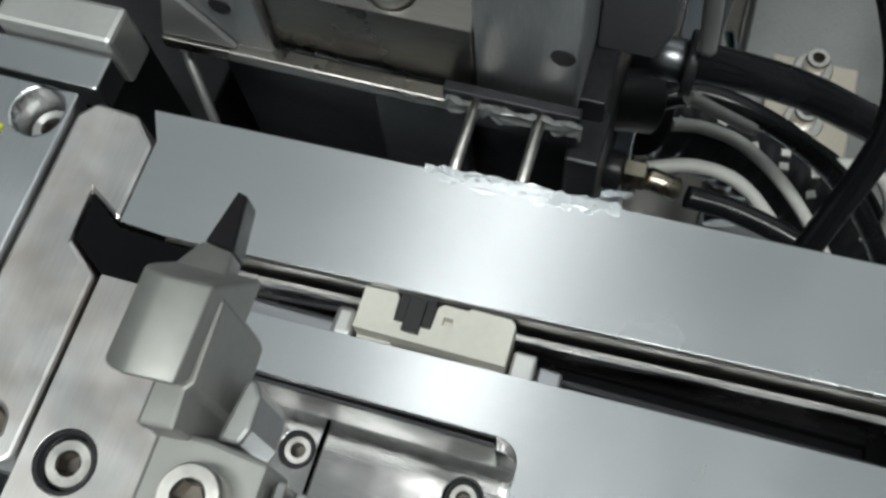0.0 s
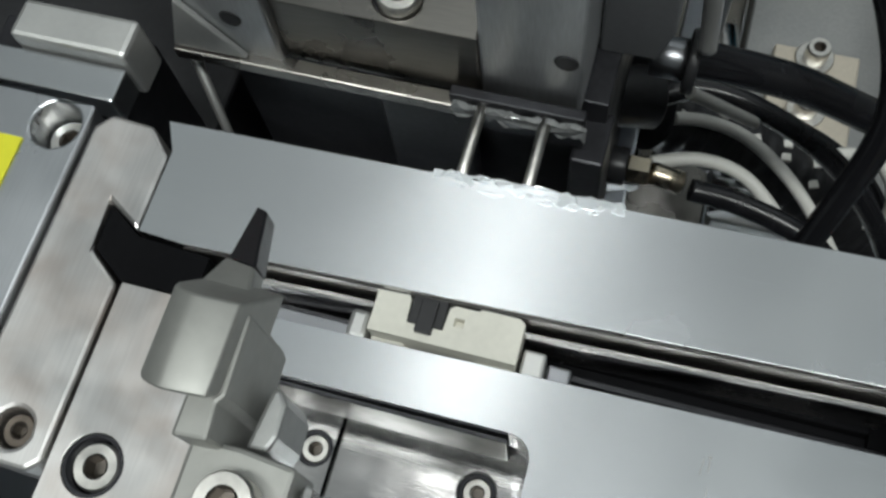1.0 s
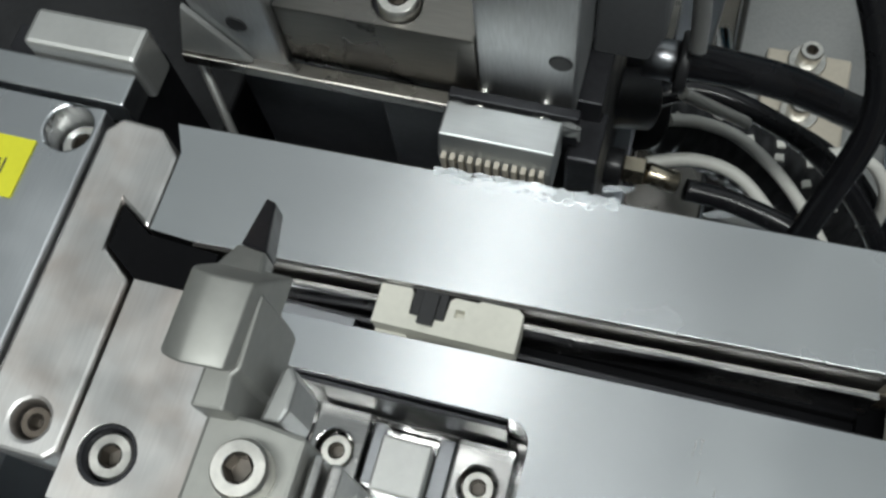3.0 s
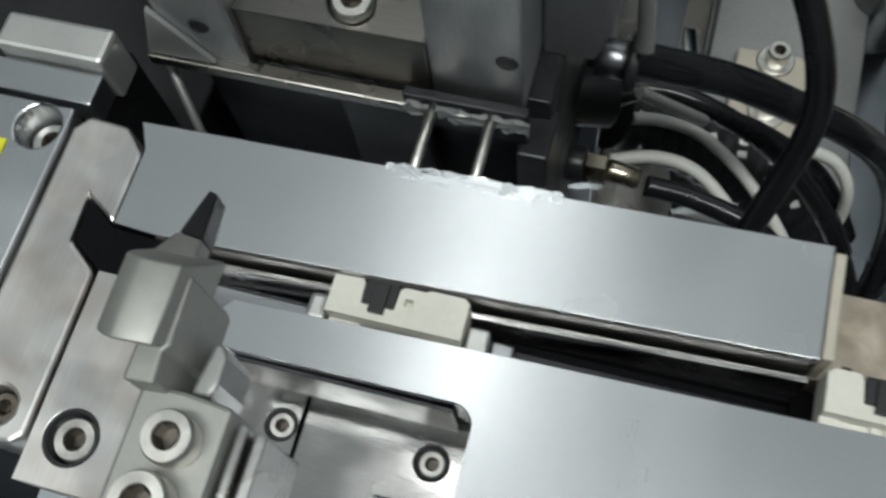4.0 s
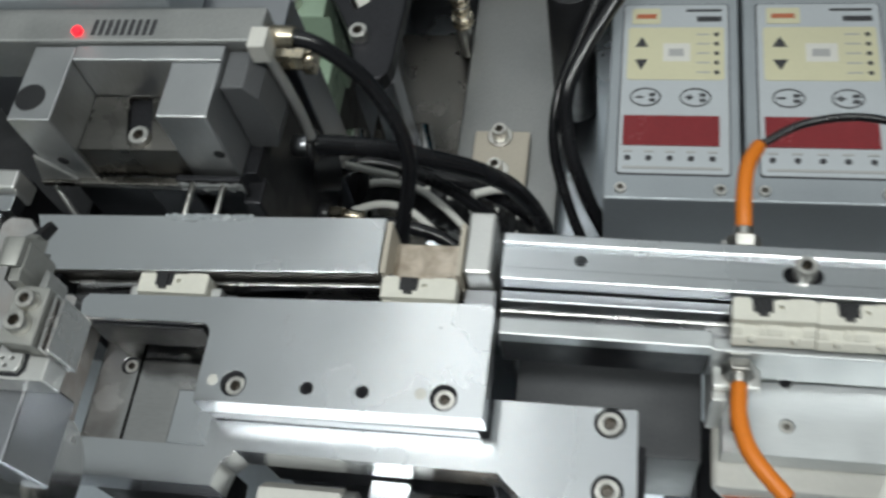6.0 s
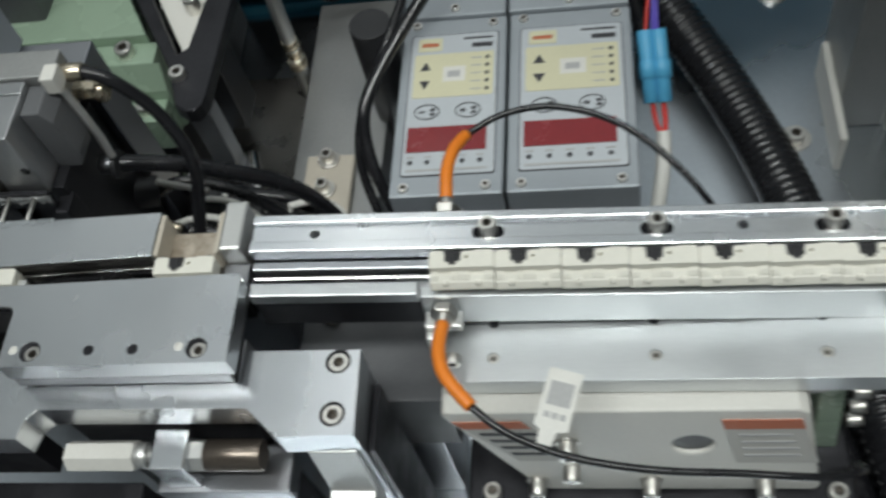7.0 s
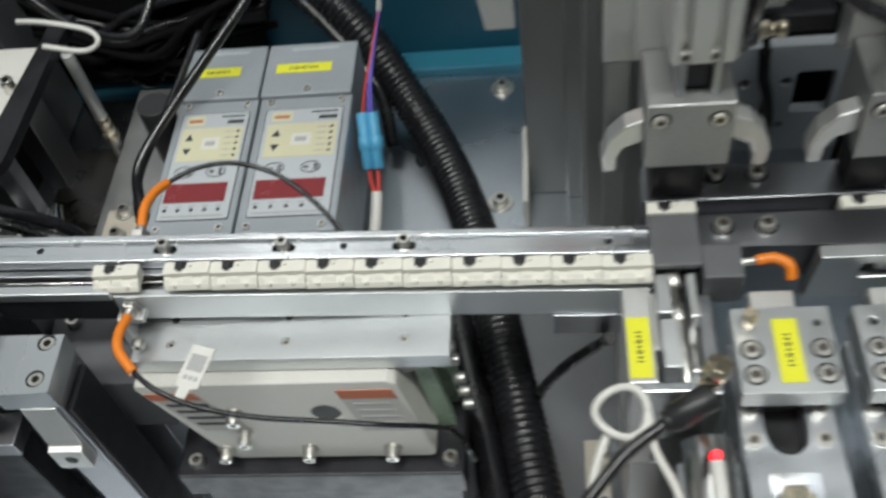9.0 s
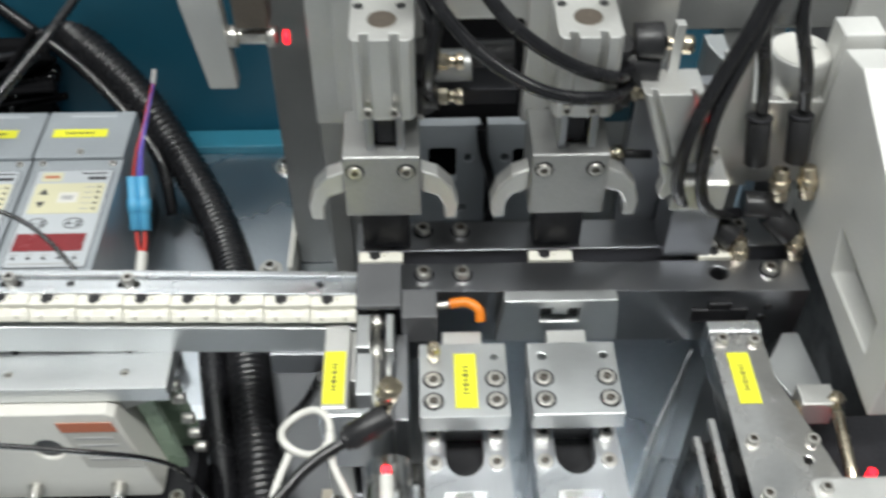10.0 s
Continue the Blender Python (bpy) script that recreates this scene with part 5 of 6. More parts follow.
        for x in (x0 + 5.5, x1 - 5):
            screw(c, x, -21.5, 106, 3.0, 5)
            screw(c, x, -33, 105.6, 3.3, 1.6)
        P("slide_nose", c, ANO, 0.6, (x0 + w / 2 - 8, x0 + w / 2 + 9, 10.7, 24, 108, 119))
        return c

    clamp(364.5, 400, True)
    clamp(408.8, 445, False)
    label_plate(378.6, 387.6, -21.5, 5.2, 127.6, 3, "yellow paper label on an aluminium clamp cap", "y")
    bm = bmesh.new()
    rod(bm, (370.4, 3.2, 127), (370.4, 3.2, 136), 2.6, 14)
    solo("vent_screw", bm, BRASS, "brass vent screw on a clamp cap", "screw")
    f = thing("fibre_sensor", (386, 26, 120), "nickel fibre sensor head with an orange sleeve", "sensor")
    bm = bmesh.new()
    rod(bm, (366, 33.5, 124), (379, 33.5, 126), 1.6, 14)
    part("head", bm, SCREW, f)
    bm = bmesh.new()
    sweep(bm, [(378, 33.5, 126), (385, 33.5, 127), (390, 30.5, 126), (391, 27, 122)], 2.3, 12)
    part("sleeve", bm, ORANGE, f, "orange sleeve")

    # pusher that feeds the track
    t = thing("pusher_unit", (338, 10, -20), "aluminium pusher unit with a steel rod and yellow label", "pusher")
    P("left_cheek", t, ANO, 0.6, (325.4, 336, -20, 22, 60, 127), (336.2, 338.4, -4, 22, 60, 123))
    P("pocket_block", t, SATIN, 0.5, (338.8, 345.6, -13, 8, 108.2, 126))
    P("jaw", t, SATIN, 0.5, (338.4, 344.2, 10, 28, 108.2, 127), label="pale guide jaw")
    P("jaw", t, SATIN, 0.5, (350.6, 354, 8, 28, 108.2, 127), label="pale guide jaw")
    P("right_cheek", t, DARKST, 0.6, (354.4, 360, -20, 24, 60, 118))
    P("channel_floor", t, DARKST, 0.4, (338.6, 354.2, -20, 30, 60, 108))
    P("stand", t, DARKST, 0.6, (328, 358, -20, 20, -20, 59.8))
    P("front_stop", t, ALU, 0.5, (325.4, 354, -24, -20.2, 90, 127.6))
    bm = bmesh.new()
    rod(bm, (346, 34, 120), (347.5, -22, 118), 1.8, 14)
    rod(bm, (346, 40, 120.4), (346.3, 26, 120), 3.4, 14)
    rod(bm, (346.5, 18, 120), (346.7, 10, 119.6), 2.8, 14)
    part("push_rod", bm, SCREW, t)
    P("finger", t, STEEL, 0.3, (350, 353, -10, 12, 108.2, 117))
    label_plate(326, 334.6, -18, 8, 127.1, 3, "yellow paper label on a pusher cheek", "y")

    t = thing("air_cylinder", (352, -60, -20), "small air cylinder with brass fitting, black elbow and red lamp", "cylinder")
    bm = bmesh.new()
    rod(bm, (352, -36, 112), (354, -92, 104), 9, 24)
    part("barrel", bm, CHROME, t)
    bm = bmesh.new()
    rod(bm, (347, -30, 124), (354, -27, 150), 3.2, 12)
    rod(bm, (352.6, -28, 145), (354.3, -27, 152), 4.4, 12)
    part("fitting", bm, BRASS, t)
    bm = bmesh.new()
    rod(bm, (353, -31.5, 139), (338, -38.4, 134), 5.2, 16)
    rod(bm, (338.4, -38.2, 134.1), (336, -39.3, 133.3), 4.2, 16)
    part("elbow", bm, BLACKP, t)
    bm = bmesh.new()
    sweep(bm, [(337, -38.9, 133.6), (320, -51, 130), (300, -74, 118), (286, -96, 90)], 2.3, 12)
    part("tube", bm, TUBE, t)
    bm = bmesh.new()
    rod(bm, (352, -49, 126), (352, -50.5, 132), 1.7, 12)
    part("lamp", bm, LEDRED, t, "glowing red indicator")
    bm = bmesh.new()
    rod(bm, (352, -52, 130), (353, -86, 122), 2.6, 12)
    part("switch", bm, WHITEW, t)
    P("mount", t, ALU, 0.6, (342, 364, -92, -40, -20, 103))
    bm = bmesh.new()
    ring = [(321.5 + 9.2 * math.cos(a), -34 + 9.6 * math.sin(a), 132 + 2 * math.sin(2 * a)) for a in [2 * math.pi * i / 14 for i in range(15)]]
    sweep(bm, ring + [(332, -46, 128), (340, -62, 120), (344, -90, 110)], 1.5, 10, 4)
    sweep(bm, [(316, -42, 131), (310, -60, 124), (312, -84, 110)], 1.5, 10, 6)
    solo("white_cable", bm, WHITEW, "white coiled sensor cable beside a cylinder", "cable")

    for x in (414.2, 490.2):
        connector(x, 62.2, 128.6, "ivory plastic connector in the slot of the transfer track", "connectors on the transfer track")


right_station()


def gripper(x0):
    """A pressing cylinder on its bracket with two curved fingers."""
    g = thing("press_cylinder", (x0 + 15, 70, 130), "aluminium compact cylinder on a bracket with curved fingers", "cylinder", "press cylinders")
    bm = bmesh.new()
    prism(bm, [(x0 + 6, 58), (x0 + 7.5, 55.6), (x0 + 10, 55.6), (x0 + 10, 60), (x0 + 13.2, 60), (x0 + 13.2, 55.6), (x0 + 21, 55.6), (x0 + 21, 60), (x0 + 24.2, 60), (x0 + 24.2, 55.6), (x0 + 28, 55.6), (x0 + 30, 58), (x0 + 30, 84), (x0 + 6, 84)], 209.5, 246)
    b = part("barrel", bm, ANO, g, bevel=0.4)
    bm = bmesh.new()
    rod(bm, (x0 + 18, 69, 246), (x0 + 18, 69, 246.3), 5.4, 24)
    part("bore", bm, BROWNM, g, "round end cap")
    # screw ports are thin black discs that carry the holes' shade
    for x, y in ((x0 + 9, 78), (x0 + 25, 78)):
        bm = bmesh.new()
        rod(bm, (x, y, 246), (x, y, 246.25), 1.9, 14)
        part("port", bm, BLACKP, g, "black disc for a screw port's shade")
    for x in (x0 + 11.6, x0 + 21.4):
        screw(b, x, 57.2, 212.5, 2.2, 2.4, (0, -1, 0.3))
    P("slide_plate", g, ANO, 0.6, (x0 - 2, x0 + 33, 84.4, 92, 186, 262))
    for x, z in ((x0 + 2, 255), (x0 + 30, 255)):
        screw(g, x, 84.2, z, 3.0, 2.4, (0, -1, 0))
    bm = bmesh.new()
    prism(bm, [(54, 160), (54, 191.4), (54.6, 192), (84, 192), (84, 160)], x0, x0 + 31, "x")
    part("bracket", bm, GREYST, g, bevel=0.6)
    P("rod_fork", g, DARKST, 0.4, (x0 + 10, x0 + 13, 58, 74, 192.2, 209.3), (x0 + 22, x0 + 25, 58, 74, 192.2, 209.3))
    # black centre stands for the dark gap in the fork
    P("rod_end", g, BLACKOX, 1.2, (x0 + 13.2, x0 + 21.8, 62, 72, 192.2, 209))
    for x in (x0 + 4.8, x0 + 25.6):
        recess_shade(g, x, 54.2, 0, 0.35, 3.9, (0, -1, 0), 184.6)
        screw(g, x, 54, 184.6, 2.9, 1.2, (0, -1, 0))
    for sx, side in ((x0 - 0.4, -1), (x0 + 31.4, 1)):
        bm = bmesh.new()
        pts = [(0, 181), (7, 178), (13, 171), (15.5, 162), (14.5, 154), (9.5, 154), (9.5, 161), (7, 167), (0, 170)]
        prism(bm, [(sx + side * px, pz) for px, pz in pts], 58, 66, "y")
        part("finger", bm, ANO, g, bevel=0.8)
    # blackened filler: the shaded gap below the bracket, put into colour
    P("press_foot", g, BLACKOX, 0.4, (x0 + 5, x0 + 26, 66, 80, 128.2, 159.8))
    return g


gripper(335.2)
gripper(411.5)



def right_back():
    t = thing("rear_frame", (400, 110, -20), "steel rear frame plate with cut-outs and screws", "frame")
    bm = bmesh.new()
    prism(bm, [(322, 178), (365, 178), (365, 227), (367, 230), (408, 230), (410, 227), (410, 178), (470, 178), (470, 290), (322, 290)], 93, 99.5, "y")
    part("plate", bm, ANO, t, bevel=0.6)
    P("side_post", t, GREYST, 0.6, (323, 333, 93.2, 99.4, -20, 177.8))
    P("side_post", t, GREYST, 0.6, (458, 469, 93.2, 99.4, -20, 177.8))
    # added matt black sheet that makes the cut-outs before it look deeply shaded
    P("hole_shade", t, MATTE, 0.4, (350, 462, 154, 158, -20, 232))
    lo = thing("back_support", (400, 145, -20), "two blue-grey steel plates with cut-outs behind the press", "support")
    bm = bmesh.new()
    prism(bm, [(352, 66), (400, 66), (400, 122), (396.5, 134), (352, 134)], 145, 151, "y", holes=[rounded(370.4, 385, 95, 119, 2.5), disc(391, 112, 2.8, 16), rounded(381, 390, 74, 79, 1)])
    part("plate", bm, BLUEST, lo, bevel=0.6)
    bm = bmesh.new()
    prism(bm, [(404.5, 66), (440, 66), (440, 134), (400.5, 134), (401, 122)], 145, 151, "y", holes=[disc(410, 112, 2.8, 16), rounded(414, 432, 92, 118, 2.5), rounded(406, 412, 82, 86, 1)])
    part("plate", bm, BLUEST, lo, bevel=0.6)
    P("plate_foot", lo, DARKST, 0.5, (352, 440, 145, 152, -20, 65.8))
    bm = bmesh.new()
    sweep(bm, [(397, 143, 134), (398.5, 142.4, 118), (402, 141.6, 104), (404, 141.4, 84), (402, 141.6, 64)], 2.6, 10)
    part("gap_hose", bm, TUBE, lo)
    for x, z, r in ((380, 200, 7), (398, 206, 6)):
        bm = bmesh.new()
        rod(bm, (x - 9, 104, z), (x + 9, 103, z + 1), r, 18)
        part("valve_barrel", bm, GREYST if r > 6 else BLACKP, t, "dull valve barrel", 0.3)
    P("valve_tray", t, BLACKOX, 0.6, (366, 409, 100, 118, 182, 190))
    for x, z in ((366, 254), (384, 256), (408, 254), (448, 254)):
        screw(t, x, 93, z, 3, 2.4, (0, -1, 0))
    # flow valves on the cylinders
    for bx in (372, 449):
        v = thing("flow_valve", (bx, 76, 200), "black flow valves with brass knobs and air hoses", "valve", "flow valves")
        for z in (222, 205):
            bm = bmesh.new()
            rod(bm, (bx - 8, 76, z), (bx + 2, 76, z), 5.4, 16)
            rod(bm, (bx - 4, 76, z - 5), (bx - 4, 74, z + 9), 5.0, 16)
            part("elbow", bm, BLACKP, v)
            bm = bmesh.new()
            rod(bm, (bx + 2, 76, z), (bx + 6, 76, z), 3.2, 6)
            rod(bm, (bx + 6, 76, z), (bx + 9, 76, z), 2.4, 14)
            rod(bm, (bx + 9, 76, z), (bx + 12, 76, z), 3.4, 14)
            part("knob", bm, BRASS, v)
    for pts in ([(371, 74, 222), (372, 66, 240), (366, 68, 262), (352, 82, 290)],
                [(371, 74, 205), (370, 64, 226), (374, 66, 254), (372, 82, 290)],
                [(449, 70, 214), (438, 52, 222), (414, 47, 228), (390, 54, 240), (372, 64, 258), (352, 78, 290)],
                [(449, 72, 222), (440, 56, 228), (420, 52, 238), (398, 56, 254), (384, 66, 274), (376, 80, 304)]):
        tube_thing("air_hose", pts, 2.7, TUBE, "glossy black air hose curving up from a cylinder", "hose", 12)
    # third, smaller cylinder that leans back, with its indicator
    t = thing("small_press_cylinder", (478, 70, 130), "small leaning aluminium cylinder with red indicator and brass knobs", "cylinder")
    lean = Matrix(((1, 0, -0.36, 0.36 * 0.189), (0, 1, 0.1, -0.1 * 0.189), (0, 0, 1, 0), (0, 0, 0, 1)))
    bm = bmesh.new()
    prism(bm, [(463, 57), (464.5, 55), (466.4, 55), (466.4, 59), (468.6, 59), (468.6, 55), (481.6, 55), (481.6, 59), (483.8, 59), (483.8, 55), (487, 57), (487, 72), (463, 72)], 186, 218, m=lean)
    part("barrel", bm, ANO, t, bevel=0.4)
    bm = bmesh.new()
    box(bm, 480, 482.8, 54.2, 54.9, 206.4, 208.6, lean)
    part("lamp", bm, LEDRED, t, "glowing red indicator")
    for x in (472, 484):
        screw(t, x, 55.2, 192.5, 1.9, 2.0, (0, -1, 0.2))
    bm = bmesh.new()
    prism(bm, [(54, 160), (54, 174), (56, 175), (80, 175), (80, 160)], 471, 494, "x")
    part("bracket", bm, ANO, t, bevel=0.6)
    P("rod_end", t, DARKST, 0.8, (474, 488, 60, 72, 175.2, 188.8))
    bm = bmesh.new()
    prism(bm, [(463, 186), (468, 184), (471.6, 176), (471.6, 168), (467.5, 164), (465, 168), (466.5, 175)], 56, 62, "y")
    part("hook", bm, ANO, t, bevel=0.8)
    P("press_foot", t, DARKST, 0.4, (474, 495, 57, 80, 128.2, 159.8))
    for x, z in ((462, 230), (460, 211.5)):
        bm = bmesh.new()
        rod(bm, (x, 75, z), (x + 6, 75, z - 0.6), 2.8, 12)
        rod(bm, (x + 6, 75, z - 0.6), (x + 10.5, 75, z - 1), 3.8, 12)
        part("knob", bm, BRASS, t)
    bm = bmesh.new()
    rod(bm, (447, 76, 220), (460, 75, 219), 8.6, 20)
    part("elbow", bm, BLACKP, t)
    bm = bmesh.new()
    rod(bm, (450, 76, 230), (461, 75, 231), 7.4, 20)
    part("elbow", bm, BLACKP, t)
    P("knob_plate", t, ANO, 0.4, (464, 468, 72, 76, 203, 240))
    P("back_plate", t, DARKST, 0.5, (456, 490, 82, 88, -20, 205))
    P("blue_block", t, TEAL, 0.5, (443, 455.6, 84, 92, 184, 204), label="teal block")
    bm = bmesh.new()
    rod(bm, (444, 72, 177), (452, 72, 176.6), 2.6, 12)
    rod(bm, (448, 72, 177), (451, 72, 176.8), 3.6, 12)
    part("knob", bm, BRASS, t)
    bm = bmesh.new()
    rod(bm, (452, 72, 176.6), (464, 72, 176), 2.0, 12)
    part("pin", bm, BLACKP, t)

    # the travelling head that swings in from the side: gauge, fittings, hoses and gusset
    h = thing("travelling_head", (515, 80, 150), "travelling aluminium head with white gauge, black hoses and gusset", "pick head")
    P("block", h, ANO, 0.8, (499, 535.6, 82, 118, 150, 195))
    bm = bmesh.new()
    prism(bm, [(498.6, 84), (498.6, 116), (490, 116), (490, 108)], 150, 206)
    part("side_plate", bm, SATIN, h, bevel=0.6)
    bm = bmesh.new()
    prism(bm, [(497, 150), (488, 222), (500, 224), (512, 150)], 79.6, 81.6, "y")
    part("face_plate", bm, ANO, h, bevel=0.4)
    bm = bmesh.new()
    rod(bm, (506, 66, 136), (504, 60, 110.4), 5.2, 20)
    part("nozzle", bm, BROWNM, h, "dull round nozzle")
    bm = bmesh.new()
    rod(bm, (525, 95, 195), (525, 95, 212), 13.0, 32)
    gauge = part("gauge", bm, ANO, h)
    bm = bmesh.new()
    rod(bm, (525, 95, 212), (525, 95, 212.6), 11.8, 32)
    part("dial", bm, WHITEW, gauge, "white dial")
    bm = bmesh.new()
    box(bm, 524.6, 531, 94.7, 95.3, 212.7, 212.9)
    part("needle", bm, INK, gauge)
    # port drawn as a black disc, its shade put into colour
    bm = bmesh.new()
    rod(bm, (527, 82.2, 182), (527, 81.6, 182), 2.6, 14)
    part("port", bm, BLACKP, h)
    for x, z in ((507, 192), (524, 193)):
        bm = bmesh.new()
        rod(bm, (x, 74, z), (x + 2, 70, z - 20), 5, 16)
        part("elbow", bm, BLACKP, h)
        bm = bmesh.new()
        rod(bm, (x, 74.2, z), (x, 74.6, z + 1.6), 5.4, 16)
        part("release_ring", bm, BLACKOX, h)
    for x, z, y in ((519, 166, 66), (530.5, 167, 66), (508, 130, 60), (532, 134, 60)):
        bm = bmesh.new()
        rod(bm, (x, y, z + 6), (x + 1.5, y - 4, z - 8), 3.4, 14)
        rod(bm, (x + 0.4, y - 1, z + 1), (x + 0.9, y - 2.4, z - 4), 4.4, 14)
        part("collar", bm, BRASS, h)
    for p, q in (((494, 70, 140), (506, 62, 134)), ((508, 68, 150), (524, 66, 150)), ((520, 66, 146), (530, 60, 138))):
        bm = bmesh.new()
        rod(bm, p, q, 6, 16)
        part("tee", bm, BLACKP, h)
    P("plug", h, ANO, 0.8, (490, 500, 62, 72, 126, 138))
    for pts in ([(507, 74, 196), (503, 72, 216), (498, 72, 240), (504, 76, 270)], [(524, 74, 197), (518, 70, 220), (510, 70, 244), (508, 76, 270)],
                [(496, 70, 146), (474, 54, 168), (472, 52, 206), (490, 64, 246), (502, 78, 270)], [(506, 66, 146), (484, 52, 166), (480, 54, 206), (494, 66, 244), (504, 78, 270)]):
        bm = bmesh.new()
        sweep(bm, pts, 2.7, 12)
        part("hose", bm, TUBE, h)
    bm = bmesh.new()
    rod(bm, (503, 75, 240), (508, 79, 292), 7.0, 18)
    part("hose_sleeve", bm, CLEAR, h, "grey sleeve round the hoses")
    bm = bmesh.new()
    prism(bm, [(84, 138), (81, 222), (62, 226), (-32, 188), (-32, 132)], 536, 552, "x", holes=[[(34, 168), (28, 148), (-14, 148), (-12, 164)]])
    part("gusset", bm, BLAST, h, bevel=1)
    P("window_back", h, GREYST, 0.3, (546, 551, -20, 40, 144, 172))
    P("flange", h, BLAST, 0.8, (536, 553, 84.4, 98, 138, 226))
    P("carriage_arm", h, BLAST, 0.8, (553.4, 820, 70, 97, 170, 210))
    ax = thing("linear_axis", (800, 112, -20), "grey linear axis carrying the travelling head", "axis")
    P("axis_beam", ax, GREYST, 1, (660, 1000, 98, 130, 150, 230))
    P("axis_post", ax, GREYST, 1, (760, 800, 98, 130, -20, 149.8), (940, 980, 98, 130, -20, 149.8))
    t = thing("frame_post", (520, 150, -20), "grey aluminium frame posts behind the station", "post")
    P("wide_post", t, GREYST, 0.8, (508, 537, 142, 160, -20, 190.8))
    P("narrow_post", t, DARKST, 0.8, (546, 561, 146, 160, -20, 190.8))
    P("pale_post", t, BLAST, 0.8, (563, 610, 136, 160, -20, 240))
    # added black box that keeps the base below the head dark
    d = thing("dark_filler_box", (600, 0, -20), "black box added to darken the base under the travelling head", "housing")
    P("housing", d, BLACKP, 3, (562, 700, -140, 130, -20, 90))
    # straight arm with label at the front
    t = thing("angled_arm", (500, -24, -20), "polished angled steel arm with socket screws and label", "arm")
    bm = bmesh.new()
    prism(bm, [(485.4, 13), (507.6, 13), (507.8, -9), (510.2, -17), (518.5, -44.6), (522, -60), (522, -110), (485.8, -110)], 114, 127.6, holes=[disc(510.2, -48.1, 1.7, 14)])
    part("arm", bm, STEEL, t, bevel=0.6)
    P("end_lip", t, ALU, 0.4, (485.4, 507.6, 13.2, 19, 112, 129))
    for x, y in ((490.3, 9.6), (503.5, 8.6), (491.3, -39.2), (514.1, -39.8), (491.5, -62.3)):
        screw(t, x, y, 127.6, 2.6, 2.4)
    bm = bmesh.new()
    box(bm, 488, 506, -108, 10, -20, 113.8)
    part("stand", bm, DARKST, t, bevel=0.6)
    bm = bmesh.new()
    box(bm, 472, 475, -90, -30, 60, 118)
    box(bm, 477.4, 480.4, -96, -26, 60, 124)
    part("side_rail", bm, STEEL, t, bevel=0.4)
    bm = bmesh.new()
    box(bm, 472, 485, -90, -30, -20, 59.8)
    part("side_stand", bm, DARKST, t)
    label_plate(490.6, 499.4, -22, 3, 127.65, 3, "yellow paper label on a polished arm", "y")
    t = thing("lever_unit", (535, -30, -20), "small lever linkage with a brass pin", "lever")
    P("lever_block", t, ANO, 0.6, (516, 530, -22, -12, 112, 126))
    bm = bmesh.new()
    prism(bm, [(512, 8), (524, 26), (531, 26), (534, -8), (520, -10)], 100, 111.6)
    part("wedge_plate", bm, SATIN, t, "pale wedge-shaped plate", 0.5)
    P("stand", t, BLACKOX, 0.6, (522, 560, -60, -10, -20, 99.8))
    bm = bmesh.new()
    rod(bm, (513.5, -27, 122), (515, -17, 120), 2.4, 14)
    rod(bm, (530, -19, 124), (526, -56, 124), 2.4, 14)
    rod(bm, (528, -21, 124), (532, -17, 124), 3.4, 14)
    part("pin", bm, BRASS, t)
    bm = bmesh.new()
    rod(bm, (541, -44, 100), (541, -44, 112), 1.8, 12)
    part("lamp", bm, LEDRED, t, "glowing red indicator")
    bm = bmesh.new()
    prism(bm, rounded(507, 548, -90, -57, 3), 112, 131)
    part("motor_block", bm, ANO, t, bevel=1.2)
    screw(t, 512, -62, 131, 2.4, 2)
    t = thing("splash_sheet", (474, 10, -20), "thin polished steel sheet standing on edge", "sheet")
    bm = bmesh.new()
    prism(bm, [(489, 35), (490.4, 34.4), (460.4, -18.6), (459, -18)], -20, 90)
    part("sheet", bm, ALU, t, bevel=0.2)
    # arm hanging in front of the back panel, with its sensor
    t = thing("hanging_sensor", (290, 120, 200), "silver hanging arm with a sensor and red lamp", "sensor")
    bm = bmesh.new()
    prism(bm, [(258, 330), (284, 330), (289, 192), (277, 192)], 100, 108, "y")
    part("arm", bm, ANO, t, bevel=0.8)
    P("sensor_body", t, BROWNM, 0.6, (292, 306, 100, 112, 222, 240))
    bm = bmesh.new()
    rod(bm, (288, 104, 216), (308, 104, 216), 3.2, 14)
    rod(bm, (288, 104, 216), (292, 104, 216), 4.6, 14)
    rod(bm, (304, 104, 216), (308, 104, 216), 4.6, 14)
    part("stud", bm, SCREW, t)
    bm = bmesh.new()
    rod(bm, (311, 103, 216), (313, 103, 216), 3.0, 14)
    part("lamp", bm, LEDRED, t, "glowing red indicator")
    P("top_beam", t, GREYST, 0.8, (255, 330, 96, 130, 330.2, 350))
    P("beam_post", t, GREYST, 0.8, (332, 345, 130, 149, -20, 350))
    P("beam_tie", t, GREYST, 0.8, (318, 331.8, 130.2, 149, 330.2, 350))
    t = thing("rear_beam", (480, 190, -20), "grey steel beam across the back of the station", "beam")
    P("beam", t, GREYST, 1, (440, 562, 141, 162, 191, 209))
    P("post", t, GREYST, 1, (446, 470, 142, 160, -20, 190.8))
    return h


HEAD = right_back()



# ---- what moves ----
def shifted(t, base, dx=0.0, dy=0.0, dz=0.0):
    return (t, Matrix.Translation(Vector(base) + Vector((dx, dy, dz)) * S))


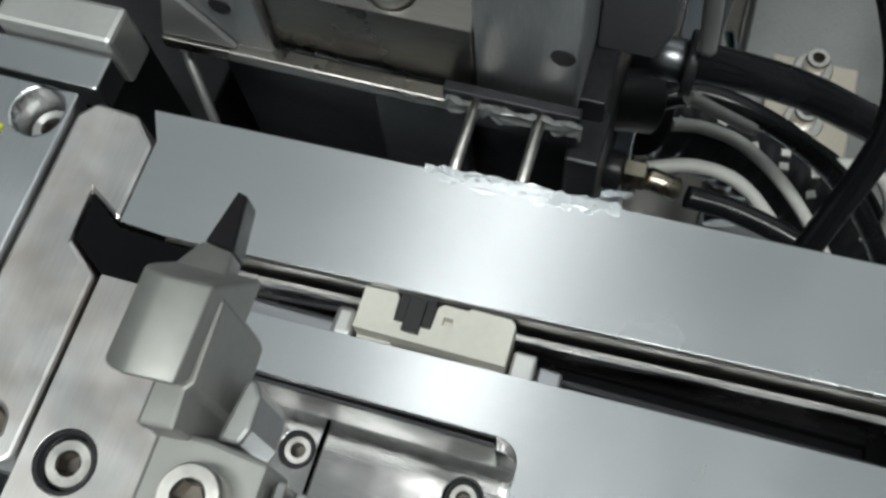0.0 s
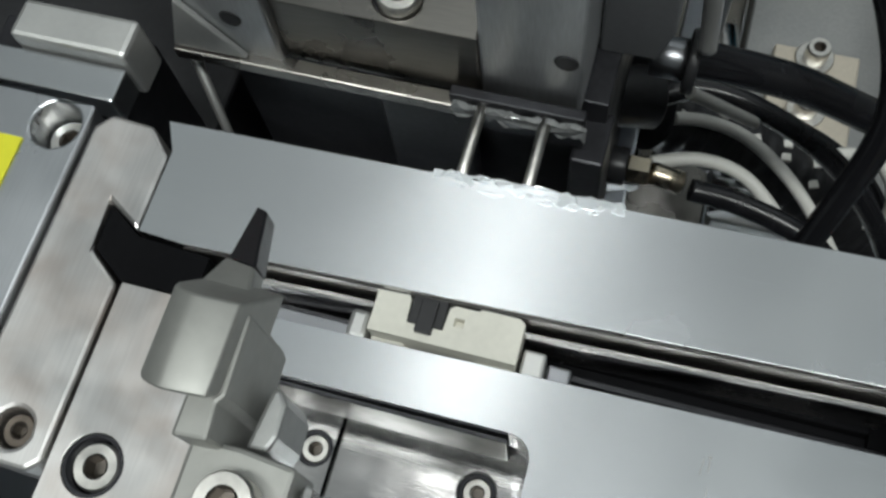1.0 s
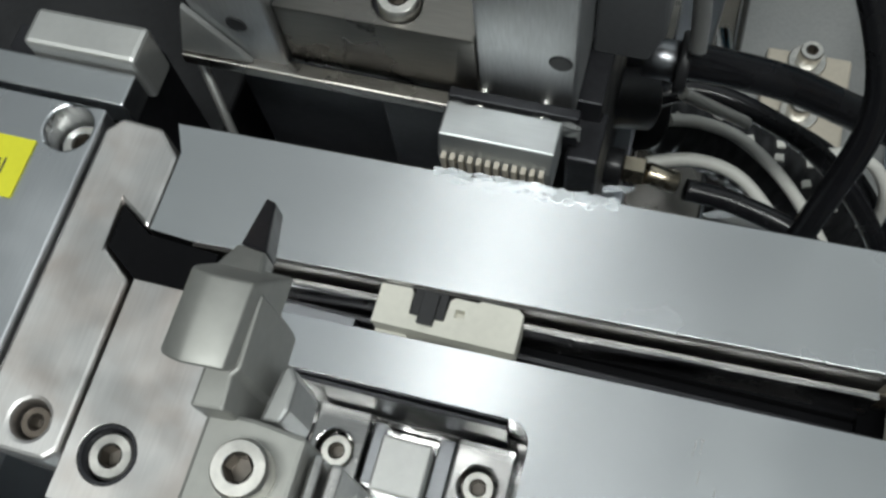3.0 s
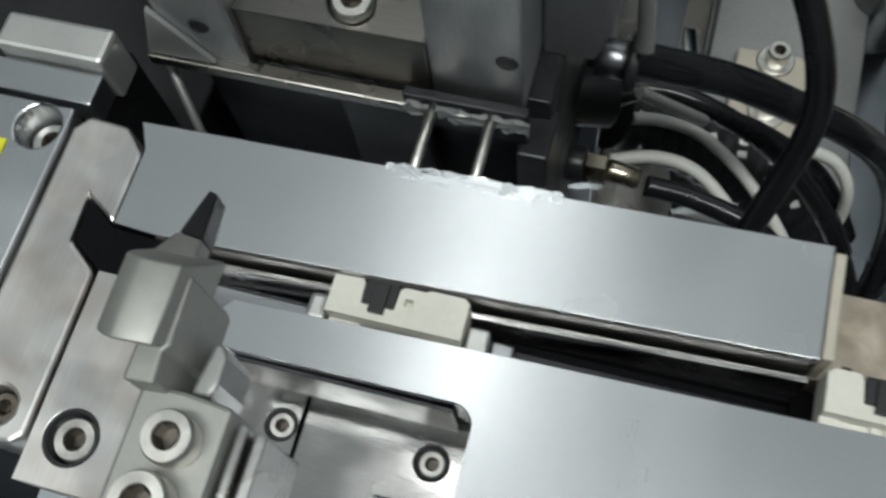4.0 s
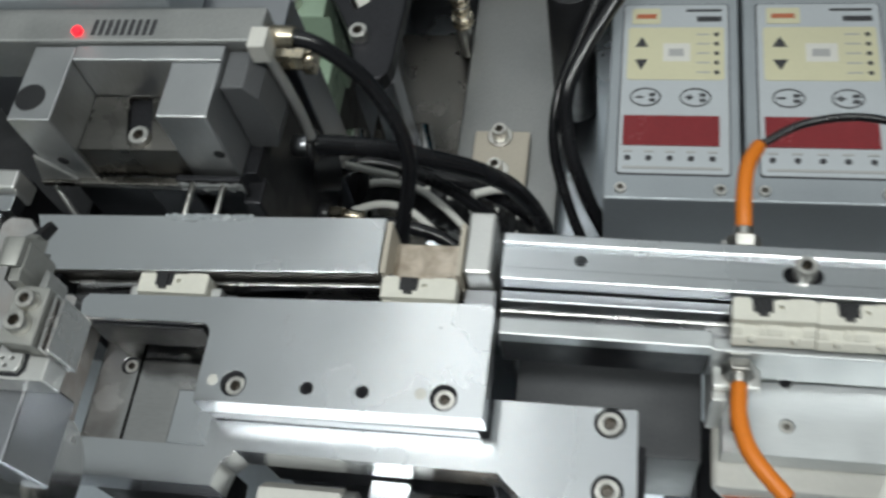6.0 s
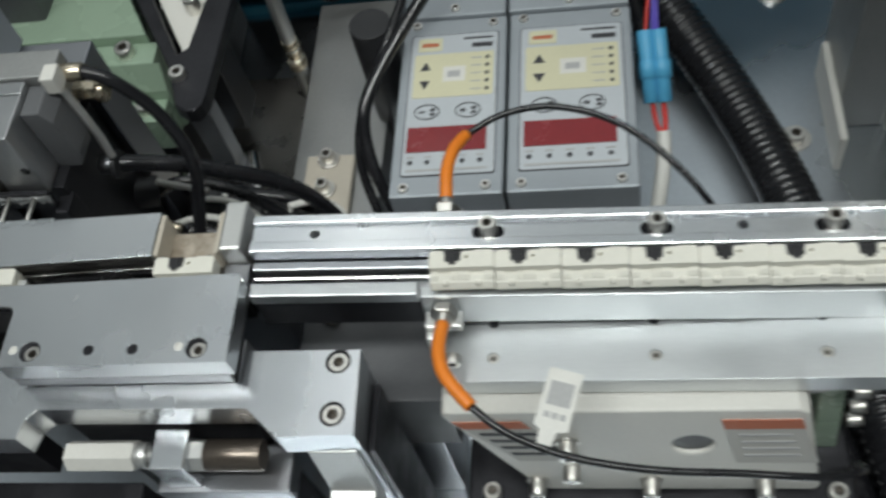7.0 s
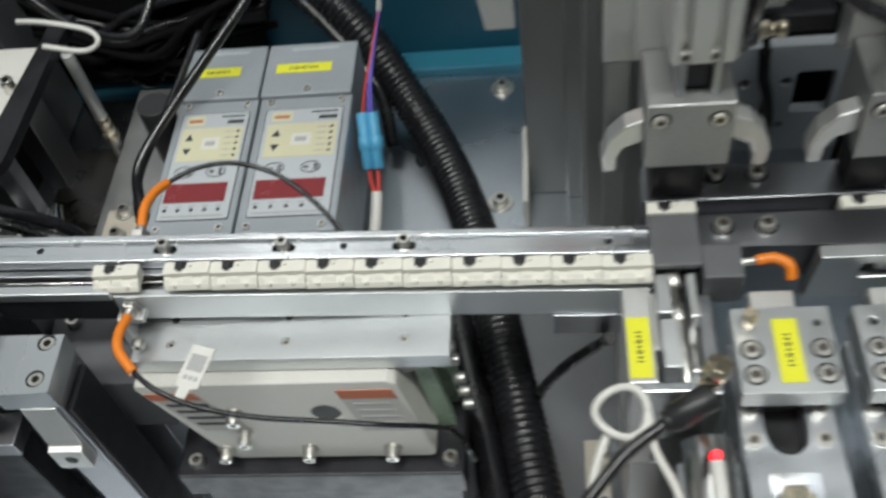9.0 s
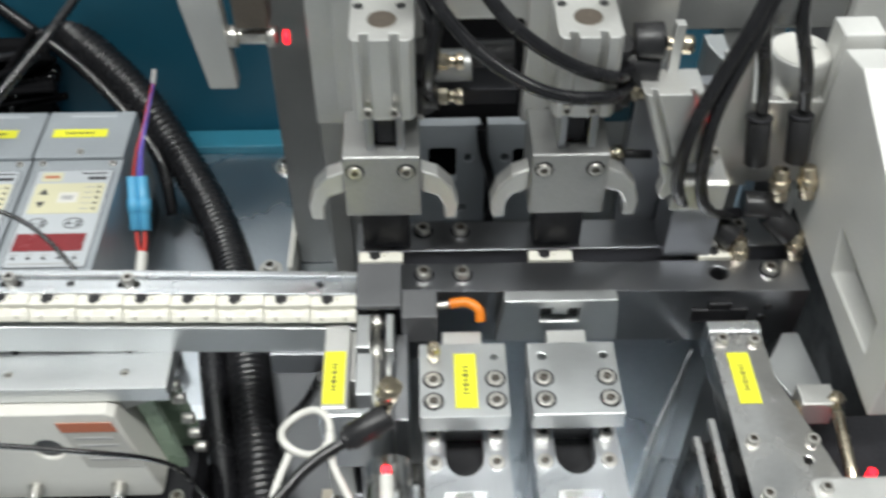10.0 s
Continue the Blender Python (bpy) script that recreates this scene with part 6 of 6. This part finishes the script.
def motions():
    def go(ob, keys):
        base = tuple(ob.location)
        walk(ob, [shifted(t, base, *d) for t, *d in keys])

    # queue steps forward by one place; its last piece is pushed across into the track
    for ob in ROW[:-1]:
        dz = -0.035 * 19.4
        go(ob, [(0, 0, 0, 0), (7.6, 0, 0, 0), (7.7, 4, 0, dz * 0.2), (7.9, 17.5, 0, dz * 0.9), (8.0, 19.4, 0, dz), (10, 19.4, 0, dz)])
    go(ROW[-1], [(0, 0, 0, 0), (7.6, 0, 0, 0), (7.9, 17.5, 0, -0.8), (8.0, 19.4, 0, -1), (8.1, 19.4, 2, -1), (8.3, 19.4, 26.8, -1.6), (10, 19.4, 26.8, -1.6)])
    # the finished piece leaves the end nest and runs along the feeder rail
    go(END_CONNECTOR, [(0, 0, 0, 0), (8.02, 0, 0, 0), (8.15, 12, -0.4, 0), (8.5, 39.5, -0.8, -0.6), (9.0, 76, -0.8, -2), (9.15, 86.4, -0.8, -2.3), (10, 86.4, -0.8, -2.3)])
    # jaws draw back under the front plate while the shuttle passes
    go(JAWS, [(0, 0, 0, 0), (2.55, 0, 0, 0), (2.75, 0, -6, -7), (3.64, 0, -6, -7), (3.72, 0, 0, 0), (10, 0, 0, 0)])
    go(BACK_PUSHER, [(0, 0, 0, 0), (2.6, 0, 0, 0), (2.75, 0, 11.6, 0), (3.62, 0, 11.6, 0), (3.7, 0, 0, 0), (10, 0, 0, 0)])
    go(SHUTTLE, [(0, 46, -0.5, 0), (2.7, 46, -0.5, 0), (3.0, 0, 0, 0), (3.32, 0, 0, 0), (3.42, 46, -0.5, 0), (3.52, 46, -0.5, 0), (3.6, 2, 0, 0), (3.62, 2, 0, 0), (3.7, 46, -0.5, 0), (10, 46, -0.5, 0)])
    # the head comes in from the side and drops
    go(HEAD, [(0, 120, 0, 52), (9.55, 120, 0, 52), (9.7, 72, 0, 45), (9.8, 28, 0, 35), (9.9, 3, 0, 18), (9.95, 0, 0, 2), (9.965, 0, 0, 0), (10, 0, 0, 0)])


motions()
